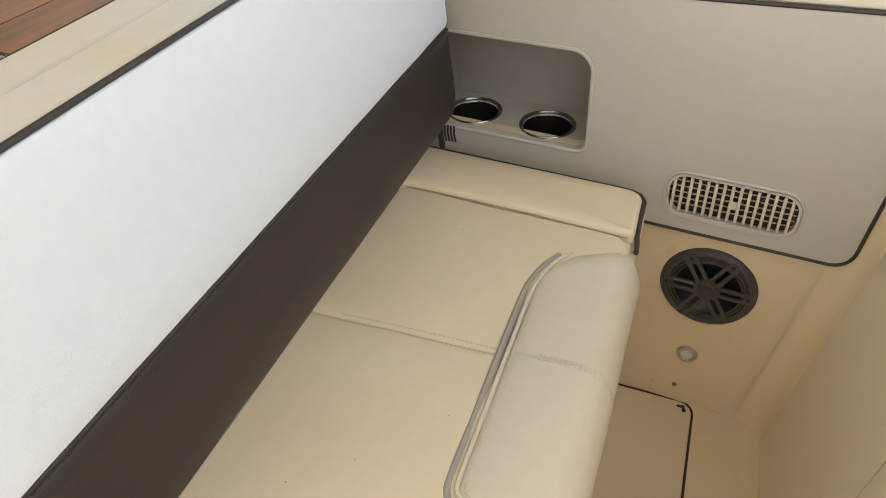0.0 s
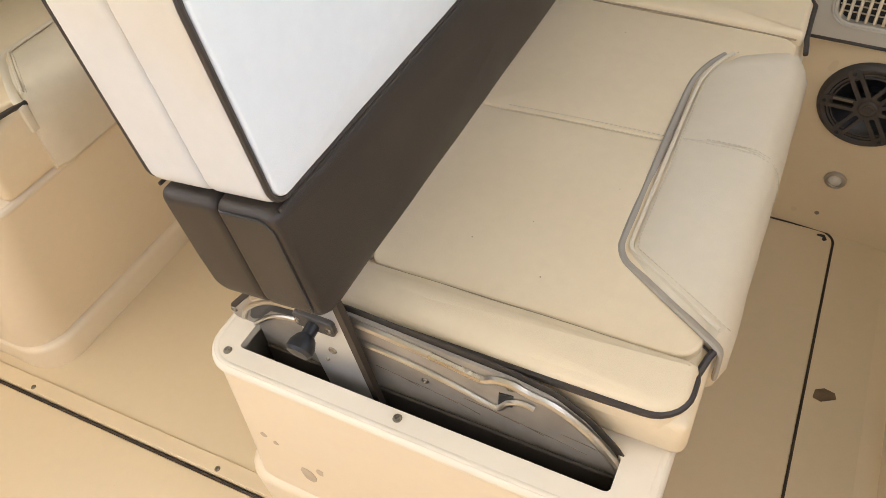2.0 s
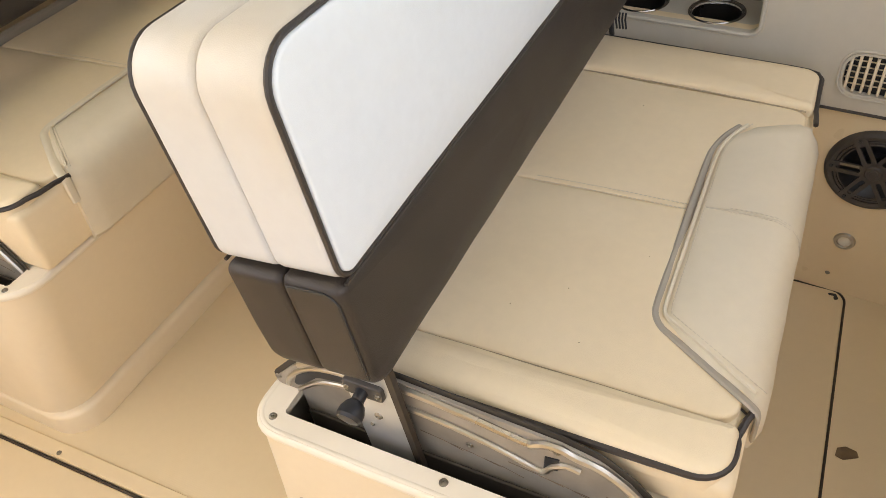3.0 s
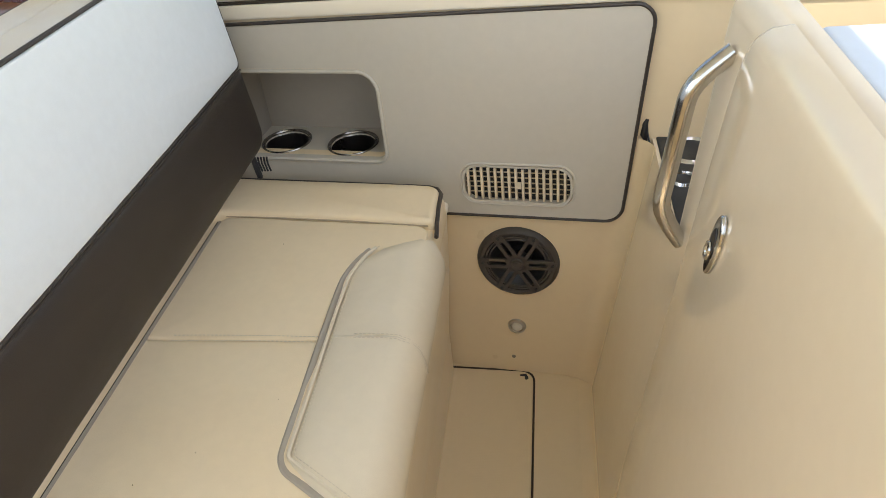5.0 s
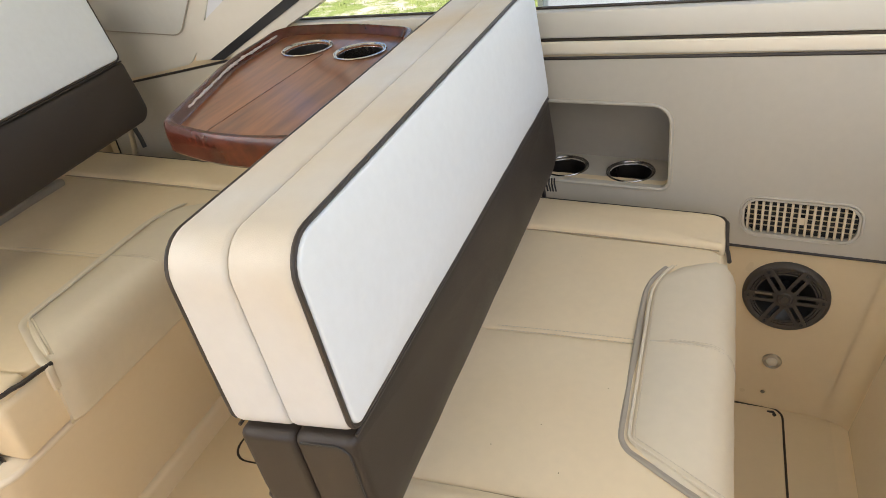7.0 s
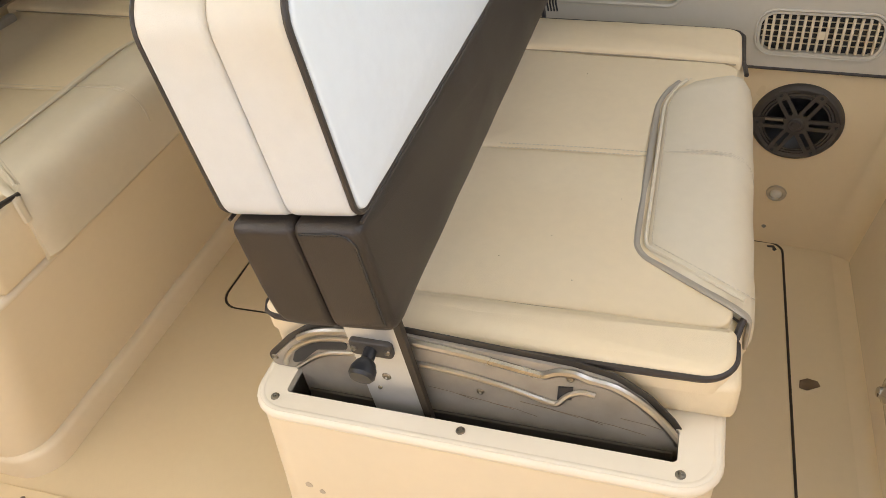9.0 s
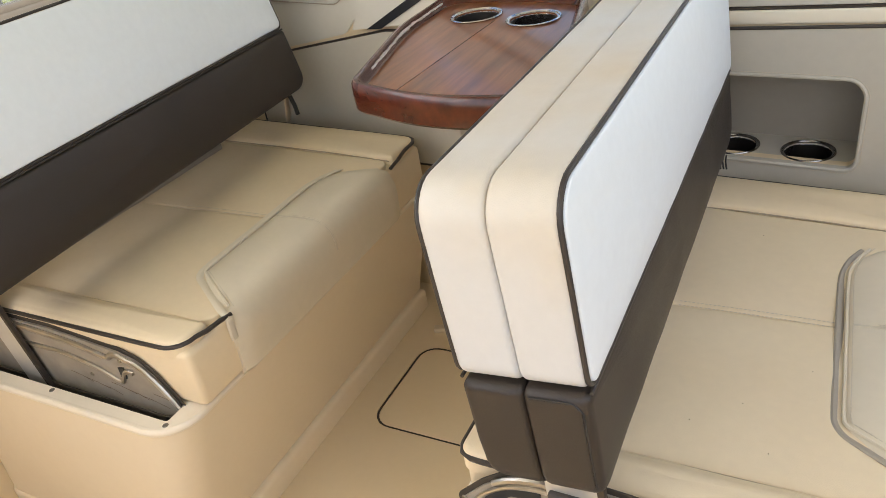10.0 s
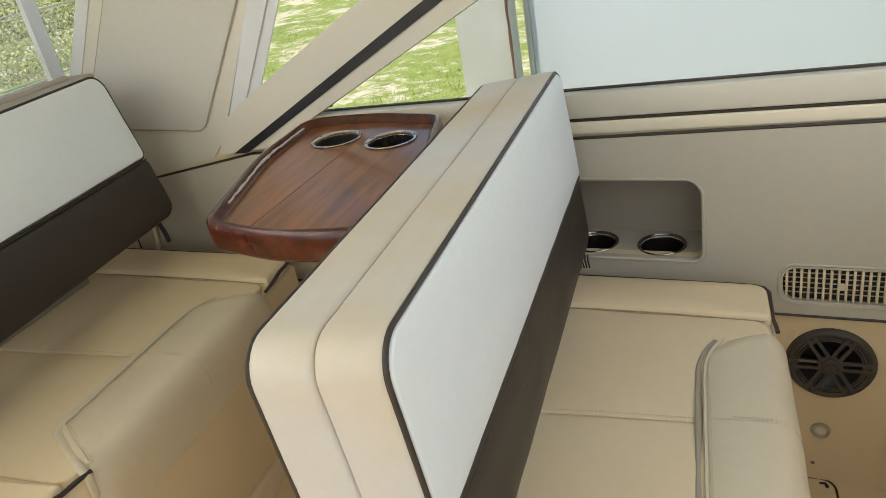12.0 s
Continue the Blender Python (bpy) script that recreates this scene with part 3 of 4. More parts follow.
bm = bmesh.new()
rows = [[bm.verts.new((u, ROLL_V + ROLL_R * 1.3 * j2 / 14, 0.0)) for u in (-0.757, -0.70, -0.4, 0.2, 0.9, 1.6)] for j2 in range(15)]
for a, b in zip(rows, rows[1:]):
    for k in range(5):
        bm.faces.new((a[k], a[k + 1], b[k + 1], b[k]))
structure(part("trim_bulkhead_top", roll_over(bm), GEL_DOOR, m=BULK), "broad rounded cream top of the bulkhead", "trim")
bm = bmesh.new()
rows = []
for k in range(61):
    v = 0.06 + 0.0155 * k
    left = -0.588 - 0.054 * min(1, (v - 0.06) / 0.80) + (0.10 - math.sqrt(max(0.0, 0.01 - (v - 0.90) ** 2)) if v > 0.90 else 0)
    low = min(1.0, (v - 0.06) / 0.02)
    rows.append([bm.verts.new((left + du, v, -0.001 + low * w)) for du, w in ((0, 0.0), (0.002, 0.005), (0.006, 0.009), (0.014, 0.011), (0.10, 0.012), (0.30, 0.013), (0.55, 0.012), (0.83, 0.011), (0.84, 0.0))])
for a, b in zip(rows, rows[1:]):
    for k in range(8):
        bm.faces.new((a[k], a[k + 1], b[k + 1], b[k]))
door = structure(part("door_1", roll_over(bm), GEL_DOOR, m=BULK), "glossy cream companionway door, closed", "door")
structure(part("trim_bulkhead_edge", sweep([(-0.6985 - 0.0585 * i / 8, 0.622 + 0.323 * i / 8, -0.0075) for i in range(9)], 0.0080, 12), GEL_DOOR, m=BULK), "rounded cream edge beside the pocket", "trim")

bm = bmesh.new()
rows = []
for k in range(9):
    z = 0.002 + 0.078 * k
    cx = 0.3228 + 0.15 * z
    cy = 1.0608 - 0.12 * cx
    rows.append([bm.verts.new((cx - 0.05 + 0.05 * math.sin(a * math.pi / 16), cy - 0.05 + 0.05 * math.cos(a * math.pi / 16), z)) for a in range(9)])
for a, b in zip(rows, rows[1:]):
    for k in range(8):
        bm.faces.new((a[k], a[k + 1], b[k + 1], b[k]))
structure(part("trim_corner_cove", bm, GEL), "rounded cream cove where hull side meets bulkhead", "trim")

grab = tagged(empty("grab_handle", BULK @ Matrix.Translation((-0.689, 0.64, 0))), "polished stainless grab handle bent at both ends", "handle")
HB = []
for i in range(25):
    t = i / 24
    z = 0.642 + t * 0.272
    w = 0.041 * min(1, math.sin(min(t, 1 - t) * math.pi / 0.50) if min(t, 1 - t) < 0.25 else 1)
    HB.append((-0.679 - 0.019 * t, z, w))
part("bar", sweep(HB, 0.0122, 16), STEEL, grab, m=Matrix.Translation((0.689, -0.64, 0)))
latch = tagged(empty("door_latch", BULK @ Matrix.Translation((-0.510, 0.758, 0.012))), "oval chrome flush door latch", "latch")
LO = [Vector((0.0165 * math.cos(a * math.pi / 16), 0.040 * math.sin(a * math.pi / 16))) for a in range(32)]
part("plate", pad(LO, 0.006, 0.004, 0.0, 0.02), STEEL, latch)
part("recess", pad([p * 0.55 for p in LO], 0.0072, 0.001, 0.0, 0.02), BLACK, latch, "dark recess")
part("pull_ring", sweep([(0.007 * math.cos(a * math.pi / 10), 0.010 * math.sin(a * math.pi / 10) - 0.008, 0.0085) for a in range(20)], 0.0026, 8, True), STEEL, latch)
catch = tagged(part("door_catch", lathe([(0, 0.016), (0.009, 0.015), (0.012, 0.008), (0.017, 0.005), (0.020, 0.0)], 24), STEEL), "small round chrome door stop low on the bulkhead", "door stop")
catch.matrix_world = BULK @ Matrix.Translation((-0.553, 0.096, 0.008))

shelf = tagged(empty("pocket_shelf", pose(0.56, 0.87, 0.622)), "black topped shelf with chrome rings in the bulkhead pocket", "shelf")
part("top", box(0.412 - 0.55, 0.35, -0.16, 0.15, -0.01, 0.004, 0.003), NET, shelf)
for dx, dy, r in ((-0.085, 0.085, 0.046), (-0.112, -0.010, 0.022)):
    part("ring", lathe([(r * 0.8, -0.03), (r * 0.8, 0.005), (r * 0.9, 0.009), (r, 0.005), (r * 1.02, 0.004)], 30), STEEL, shelf, m=Matrix.Translation((dx, dy, 0)))
hook = tagged(empty("cord_toggle", pose(0.405, 1.012, 0.638)), "black cord toggle at the corner of the pocket", "toggle")
part("toggle", sweep([(0, 0, -0.022), (-0.004, -0.002, -0.008), (-0.003, 0, 0.012), (0, 0, 0.022)], [0.003, 0.007, 0.005, 0.003], 8), BLACK, hook)
part("cord", sweep([(0, 0, 0), (0.008, -0.02, -0.03), (0.015, -0.10, -0.08), (0.010, -0.24, -0.10)], 0.0018, 6), BLACK, hook)

# the rest of the cabin
structure(part("wall_aft", box(-1.85, -1.79, -1.6, 1.35, -0.06, 1.05), GEL), "cream wall behind the far bench")
ledge2 = structure(part("trim_aft_ledge", box(-1.84, -1.67, -1.6, 1.26, 1.02, 1.062, 0.012), VINYL_TAN), "taupe vinyl ledge under the rear curtain", "trim")
part("rolled_hem", sweep([(-1.715 + 0.008 * noise.noise(Vector((k * 0.35, 3, 1))), -1.55 + 0.055 * k, 1.064 + 0.006 * noise.noise(Vector((k * 0.4, 1, 7)))) for k in range(51)], [0.011 + 0.003 * noise.noise(Vector((k * 0.5, 8, 2))) for k in range(51)], 10), VINYL_TAN, ledge2)
structure(part("wall_port", box(-2.0, 1.3, -1.65, -1.6, -0.06, 0.92), GEL), "opposite cream hull side")
structure(part("wall_forward", box(1.25, 1.30, -1.6, 1.2, -0.06, 0.88), GEL), "cream wall beyond the bulkhead")
structure(part("deck_forward", box(0.565, 2.6, -1.6, 0.75, 0.875, 0.912, 0.01), DECK), "white foredeck beyond the bulkhead, blue sky light put into its colour", "deck")
structure(part("floor_forward", box(0.42, 1.3, -1.6, 1.3, -0.06, -0.01), GEL), "floor beyond the bulkhead", "floor")
# roof out of view, added and sized to block direct sun
structure(part("ceiling", box(-2.0, 0.46, -1.5, 1.3, 2.02, 2.08), ROOF), "unseen pale roof added above the cockpit to keep the sun off", "ceiling")
for y in (-1.46, 1.22):
    for x in (0.43,):
        structure(part("wall_post", box(x - 0.03, x + 0.03, y - 0.03, y + 0.03, 0.9, 2.03, 0.01), GEL), "cream post under the added roof", "post")
rear = structure(empty("window_3", pose(-1.77, 0.4, 1.05)), "clear vinyl rear curtain with white bands", "window")
rp = part("pane", box(-0.001, 0.001, -2.0, 0.9, 0, 1.0), HAZY, rear)
rp.visible_shadow = False


# ---- benches ----
def seat_base(ox, oy, top, label, wide=1.0, tall=1.0, corner=0.042, foot=(0.012, 0.175), under=0.0, screws=((-0.474, 0.076), (-0.238, 0.076), (-0.002, 0.072)), ext=0.0):
    """The moulded seat box with its flange, slot and hinge plate."""
    base = tagged(empty("bench_box", pose(ox - 0.24, oy + 0.5, 0)), label, "bench base", "bench boxes")
    M = Matrix.Translation((0.24, -0.5, 0)) @ Matrix.Diagonal((wide, 1, 1, 1))
    out = fillet(rect(-0.502 - ext, 0.036, 0.056, 1.045), [0.042, corner, 0.01, 0.01])
    bm = bmesh.new()
    rows = []
    for z, d, e in ((0.0, 0.036, 0.030), (0.10, 0.030, 0.026), (0.3, 0.012, 0.008), (top - 0.012, 0.0, 0.0)):
        ring = fillet(rect(-0.502 - ext - d, 0.036 - e - under * (1 - z / top), 0.056 - d * 0.5, 1.045), [0.042, corner, 0.01, 0.01])
        rows.append([bm.verts.new((p.x, p.y, z)) for p in ring])
    n = len(out)
    for a, b in zip(rows, rows[1:]):
        for i in range(n):
            bm.faces.new((a[i], a[(i + 1) % n], b[(i + 1) % n], b[i]))
    part("box", bm, GEL_BASE, base, m=M)
    slot = fillet(rect(-0.464 - ext, -0.006, 0.086, 0.130), 0.006)
    part("flange", ribbon(out, [slot], 0.012), GEL_WHITE, base, "paler rolled flange", m=M @ Matrix.Translation((0, 0, top - 0.012)))
    part("flange_roll", sweep([(p.x, p.y, top - 0.0085) for p in dense(inset(out, 0.004), 0.05)], 0.009, 10, True), GEL_WHITE, base, m=M)
    part("plinth", pad(fillet(rect(-0.541 - ext, foot[0], 0.034, 1.045), [0.05, corner, 0.01, 0.01]), foot[1], 0.012, 0.0, 0.06), GEL_BASE, base, m=M)
    # slot faces and lower plate carry their shade as a dark colour
    part("slot_bottom", ribbon(fillet(rect(-0.468 - ext, -0.002, 0.082, 0.134), 0.006), [], 0.002), CAVITY, base, "slot bottom, its shade put into the colour", m=M @ Matrix.Translation((0, 0, top - 0.10)))
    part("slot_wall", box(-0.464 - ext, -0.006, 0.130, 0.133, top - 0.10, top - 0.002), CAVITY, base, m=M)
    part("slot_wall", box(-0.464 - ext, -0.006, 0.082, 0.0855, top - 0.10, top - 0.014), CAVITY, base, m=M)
    part("plate_shade", box(-0.455 - ext, -0.010, 0.117, 0.1215, top - 0.10, top - 0.032, 0.001, 1), CAVITY, base, "lower plate inside the slot, its shade painted dark", m=M)
    for x, y in screws:
        screw("screw", M @ Vector((x, y, top)), (0, 0, 1), 0.0058, base)
    # hinge plate with its rails, seen over the slot
    PL = frame_m((0, 0.128, top - 0.02), (1, 0, 0), (0, 0, 1)) @ Matrix.Diagonal((1, tall, 1, 1))
    poly = fillet([(-0.460, -0.08), (0.0, -0.08), (0.004, -0.012), (-0.017, 0.030), (-0.044, 0.066), (-0.076, 0.092), (-0.12, 0.103), (-0.314, 0.119), (-0.39, 0.112), (-0.425, 0.102), (-0.462, 0.072), (-0.508, 0.021), (-0.460, 0.021)], [0, 0, 0.01, 0.05, 0.05, 0.05, 0.02, 0.2, 0.06, 0.06, 0.06, 0.008, 0], 5)
    poly = [Vector((p.x - (ext if p.x < -0.30 else 0), p.y)) for p in poly]
    # oversized dark sheet behind the plate, painted as the gap's shade
    part("gap_shade", ribbon(inset(poly, -0.007), [], 0.002), CAVITY, base, "dark sheet standing for the shade round the plate", m=M @ PL @ Matrix.Translation((0, 0, -0.0035)))
    part("hinge_plate", ribbon(poly, [], 0.004), STEEL_WORN, base, "worn metal hinge plate", m=M @ PL)
    rails = (("top_rail", [(-0.445, 0.086), (-0.42, 0.103), (-0.38, 0.112), (-0.314, 0.113), (-0.227, 0.103), (-0.158, 0.088), (-0.147, 0.088), (-0.138, 0.097), (-0.117, 0.100), (-0.102, 0.091), (-0.076, 0.089), (-0.044, 0.063), (-0.017, 0.028), (0.001, -0.008), (0.001, -0.035)], 0.0052),
             ("guide_rail", [(-0.335, 0.072), (-0.30, 0.074), (-0.244, 0.068), (-0.194, 0.057), (-0.159, 0.045), (-0.136, 0.036), (-0.127, 0.058), (-0.110, 0.070), (-0.096, 0.066)], 0.0038),
             ("guide_loop", [(-0.478, 0.030), (-0.470, 0.052), (-0.43, 0.088), (-0.385, 0.098), (-0.35, 0.095)], 0.0036),
             ("guide_loop", [(-0.462, 0.026), (-0.445, 0.042), (-0.422, 0.062), (-0.385, 0.072), (-0.35, 0.071)], 0.0032))
    for nm, line, r in rails:
        line = [(x - (ext if x < -0.30 else 0), z) for x, z in line]
        pts = []
        for a, b in zip(line, line[1:]):
            pts += [(a[0] + (b[0] - a[0]) * k / 3, a[1] + (b[1] - a[1]) * k / 3) for k in range(3)]
        pts.append(line[-1])
        for _ in range(2):
            pts = [pts[0]] + [tuple((pts[k - 1][n] + 2 * pts[k][n] + pts[k + 1][n]) / 4 for n in (0, 1)) for k in range(1, len(pts) - 1)] + [pts[-1]]
        part(nm, sweep([(x, z, 0.006) for x, z in pts], r, 8), STEEL_SATIN, base, m=M @ PL)
    part("guide_slot", ribbon(fillet([(x - ext, z) for x, z in ((-0.470, 0.030), (-0.452, 0.040), (-0.425, 0.068), (-0.383, 0.077), (-0.383, 0.092), (-0.43, 0.082), (-0.458, 0.058))], 0.006), [], 0.002), BLACK, base, m=M @ PL @ Matrix.Translation((0, 0, 0.0035)))
    part("catch_hole", ribbon([(-0.137, 0.046), (-0.121, 0.050), (-0.119, 0.073), (-0.135, 0.070)], [], 0.002), BLACK, base, m=M @ PL @ Matrix.Translation((0, 0, 0.0035)))
    for x, z in ((-0.492 - ext, 0.038), (-0.225, 0.037), (-0.006, 0.0), (-0.122, 0.086)):
        screw("bolt", M @ PL @ Vector((x, z, 0.0045)), (0, -1, 0), 0.0048, base)
    for k in range(7):
        x, z = -0.29 + 0.037 * k, 0.030 - 0.006 * (k % 3)
        part("scratch", sweep([(x, z, 0.0043), (x + 0.03, z - 0.004, 0.0043), (x + 0.055 + 0.01 * (k % 2), z - 0.012, 0.0043)], 0.0004, 4), STAINED, base, m=M @ PL)
    return base


def seat_cushion(ox, oy, lift, bottom, label, wide=1.0, long=1.0, band=VINYL_GREY, gap=True):
    """The bench cushion: skirt, end pads, two middle pads, front bolster, piping and seams."""
    cu = tagged(empty("seat_cushion", pose(ox - 0.24, oy + 0.55, bottom + lift)), label, "seat cushion", "bench cushions")
    M = Matrix.Translation((0.24, -0.55 + 0.15 * (1 - long), -bottom)) @ Matrix.Diagonal((wide, long, 1, 1))
    part("skirt", box(-0.530, 0.040, 0.153, 0.966, bottom, 0.540, 0.013, 3), VINYL_CREAM, cu, m=M)
    near = fillet(rect(-0.535, 0.032, 0.149, 0.221), [0.02, 0.038, 0.010, 0.006])
    far = fillet([(-0.535, 0.905), (0.034, 0.850), (0.034, 0.968), (-0.535, 1.030)], [0.006, 0.006, 0.03, 0.02])
    for poly in (near, far):
        part("end_pad", pad(poly, 0.036, 0.011, 0.005, 0.02, 0.0012, poly[0].y), VINYL_CREAM, cu, m=M @ Matrix.Translation((0, 0, 0.526)))
    rear = -0.366 if gap else -0.505
    mids = (fillet(rect(rear, 0.028, 0.224, 0.5560), [0.02, 0.03, 0.003, 0.003]), fillet([(rear, 0.5575), (0.028, 0.5575), (0.028, 0.848), (rear, 0.886 if gap else 0.896)], [0.003, 0.003, 0.03, 0.02]))
    for poly in mids:
        part("middle_pad", pad(poly, 0.028, 0.0045, 0.004, 0.02, 0.0016, poly[0].y * 3), VINYL_CREAM, cu, m=M @ Matrix.Translation((0, 0, 0.524)))
    zp = 0.5515
    # darker lines between the pads paint in the shade of the grooves
    part("seam", sweep([(rear + 0.004, 0.2225, 0.5500), (-0.25, 0.2225, 0.5525), (-0.12, 0.2225, 0.5525), (0.022, 0.2225, 0.5490)], 0.0011, 6), SEAM, cu, "pad seam, groove shade put into its colour", m=M)
    part("seam", sweep([(rear + 0.004, 0.8885 if gap else 0.899, 0.5500), (-0.25, 0.8765, 0.5525), (-0.12, 0.8640, 0.5525), (0.024, 0.8500, 0.5490)], 0.0013, 6), SEAM, cu, "pad seam, groove shade put into its colour", m=M)
    part("rear_welt", sweep([(rear - 0.003, 0.232 + 0.08 * k, 0.5465) for k in range(9)], 0.0045, 8), VINYL_GREY, cu, "grey welt", m=M)
    # dark strip laid on the skirt as the shade between pads and backrest
    part("rear_gap_shade", box(rear - 0.015, rear - 0.007, 0.226, 0.884, 0.538, 0.5415), GASKET, cu, "dark strip standing for the shade behind the pads", m=M)
    corner = [(0.032 - 0.038 + 0.038 * math.cos(a), 0.149 + 0.038 + 0.038 * math.sin(a), zp) for a in (math.pi * 1.5 + math.pi / 2 * k / 7 for k in range(8))]
    part("piping", sweep([(-0.536, 0.215, zp), (-0.536, 0.17, zp), (-0.53, 0.156, zp), (-0.515, 0.149, zp)] + [(-0.5 + 0.05 * k, 0.148, zp) for k in range(10)] + corner + ([(0.032, 0.203, zp), (0.030, 0.216, zp - 0.008)] if gap else [(0.040, 0.205, zp), (0.0415, 0.235, zp - 0.002), (0.043, 0.262, zp - 0.006)]), 0.0044, 8), PIPING, cu, "dark brown piping", m=M)
    if gap:
        part("piping", sweep([(0.030, 0.217, 0.537), (0.033, 0.226, 0.542), (0.036, 0.238, 0.545), (0.040, 0.250, 0.545)], 0.0042, 8), PIPING, cu, m=M)
    part("piping", sweep([(-0.53, 1.030, 0.554)] + [(-0.5 + 0.06 * k, 1.028 - 0.0066 * k, 0.554) for k in range(9)] + [(0.012, 0.970, 0.554), (0.028, 0.962, 0.554), (0.036, 0.945, 0.554), (0.036, 0.90, 0.552), (0.037, 0.868, 0.545)], 0.0044, 8), PIPING, cu, m=M)
    part("piping", sweep([(0.037, 0.868, 0.545), (0.040, 0.846, 0.546), (0.042, 0.822, 0.545)], 0.004, 8), PIPING, cu, m=M)
    # front bolster
    prof = [(-0.084, 0.553), (-0.072, 0.5595), (-0.04, 0.562), (-0.005, 0.5625), (0.020, 0.560), (0.038, 0.551), (0.050, 0.534), (0.056, 0.512), (0.0565, 0.49), (0.054, bottom + 0.006)]

    def lim(x):
        near_y = 0.333 + (0.256 - 0.333) * max(0, min(1, (x + 0.078) / 0.116))
        if x < -0.066:
            far_y = 0.700 + 0.066 * (x + 0.086) / 0.020
        else:
            far_y = 0.766 + 0.048 * min(1, (x + 0.066) / 0.10)
        return near_y, far_y
    bm = bmesh.new()
    rows, cols = [], 26
    for i, (x, z) in enumerate(prof):
        a, b = lim(x)
        if i >= 5:
            a, b = a - 0.002 * (i - 5), b + 0.002 * (i - 5)
        row = []
        for j in range(cols + 1):
            f = j / cols
            edge = min(f, 1 - f) * (b - a)
            drop = 0.008 * max(0, 1 - edge / 0.012) ** 2
            y = a + (b - a) * f
            wob = 0.0018 * noise.noise(Vector((x * 18, y * 14, z * 18)))
            row.append(bm.verts.new((x - (drop if i > 5 else 0) + wob, y, z - (drop if i <= 5 else 0) + wob)))
        rows.append(row)
    for a, b in zip(rows, rows[1:]):
        for j in range(cols):
            bm.faces.new((a[j], a[j + 1], b[j + 1], b[j]))
    ext = bmesh.ops.extrude_face_region(bm, geom=bm.faces[:])
    for v in ext["geom"]:
        if isinstance(v, bmesh.types.BMVert):
            v.co.z -= 0.012
            v.co.x -= 0.010
    bolster = part("front_bolster", bm, VINYL_BOLSTER, cu, "paler wrapped front bolster", m=M)
    edge = []
    for k in range(9):
        x = 0.046 - 0.124 * k / 8
        zt = max(z for px, z in prof if px >= x - 1e-6) if x < -0.005 else 0.5625 - 8.2 * max(0.0, x - 0.005) ** 2
        edge.append((x, lim(x)[0] - 0.004, min(0.5535, zt - 0.004)))
    edge = [(0.0465, 0.2505, 0.500), (0.0465, 0.2505, 0.516), (0.0465, 0.251, 0.532)] + edge
    edge += [(-0.087, 0.345, 0.5535), (-0.0895, 0.36, 0.5535), (-0.090, 0.45, 0.5535), (-0.091, 0.556, 0.5535), (-0.092, 0.68, 0.5535), (-0.088, 0.71, 0.5535), (-0.078, 0.745, 0.5535), (-0.062, 0.774, 0.5535)]
    part("welt_band", sweep(soften(edge), 0.0066 if gap else 0.0085, 8, flat=0.5), band, bolster, "flat welt band", m=M)
    ins = [(p[0] + 0.013, p[1] + (0.010 if i < 12 else 0.0), p[2] + 0.009) for i, p in enumerate(edge)][4:]
    part("welt_cord", sweep(soften([(p[0] - 0.004, p[1], p[2] - 0.003) for p in ins]), 0.0028, 6), VINYL_BOLSTER, bolster, m=M)
    if gap:
        part("seam", sweep(soften([(p[0] - 0.0062, p[1] - 0.003, p[2] - 0.0078) for p in edge[3:12]]), 0.0016, 6), PIPING, bolster, "dark seam", m=M)
    part("stitching", stitches([(p[0] + 0.004, p[1] + 0.002, p[2] - 0.001) for p in ins]), THREAD_PALE, bolster, m=M)
    for s in (-0.004, 0.004):
        part("stitching", stitches([(-0.32 + 0.028 * k, 0.5568 + s * 1.4, 0.5535 + 0.0015 * math.sin(math.pi * (k + 0.5) / 9)) for k in range(9)]), THREAD_PALE, cu, m=M)
        part("stitching", stitches([(x, 0.5568 + s, z + 0.0006) for x, z in prof[2:8]]), THREAD_PALE, bolster, m=M)
    part("seam", sweep([(x, 0.5568, z - 0.0002) for x, z in prof[1:9]], 0.0016, 6), THREAD_PALE, bolster, m=M)
    return cu


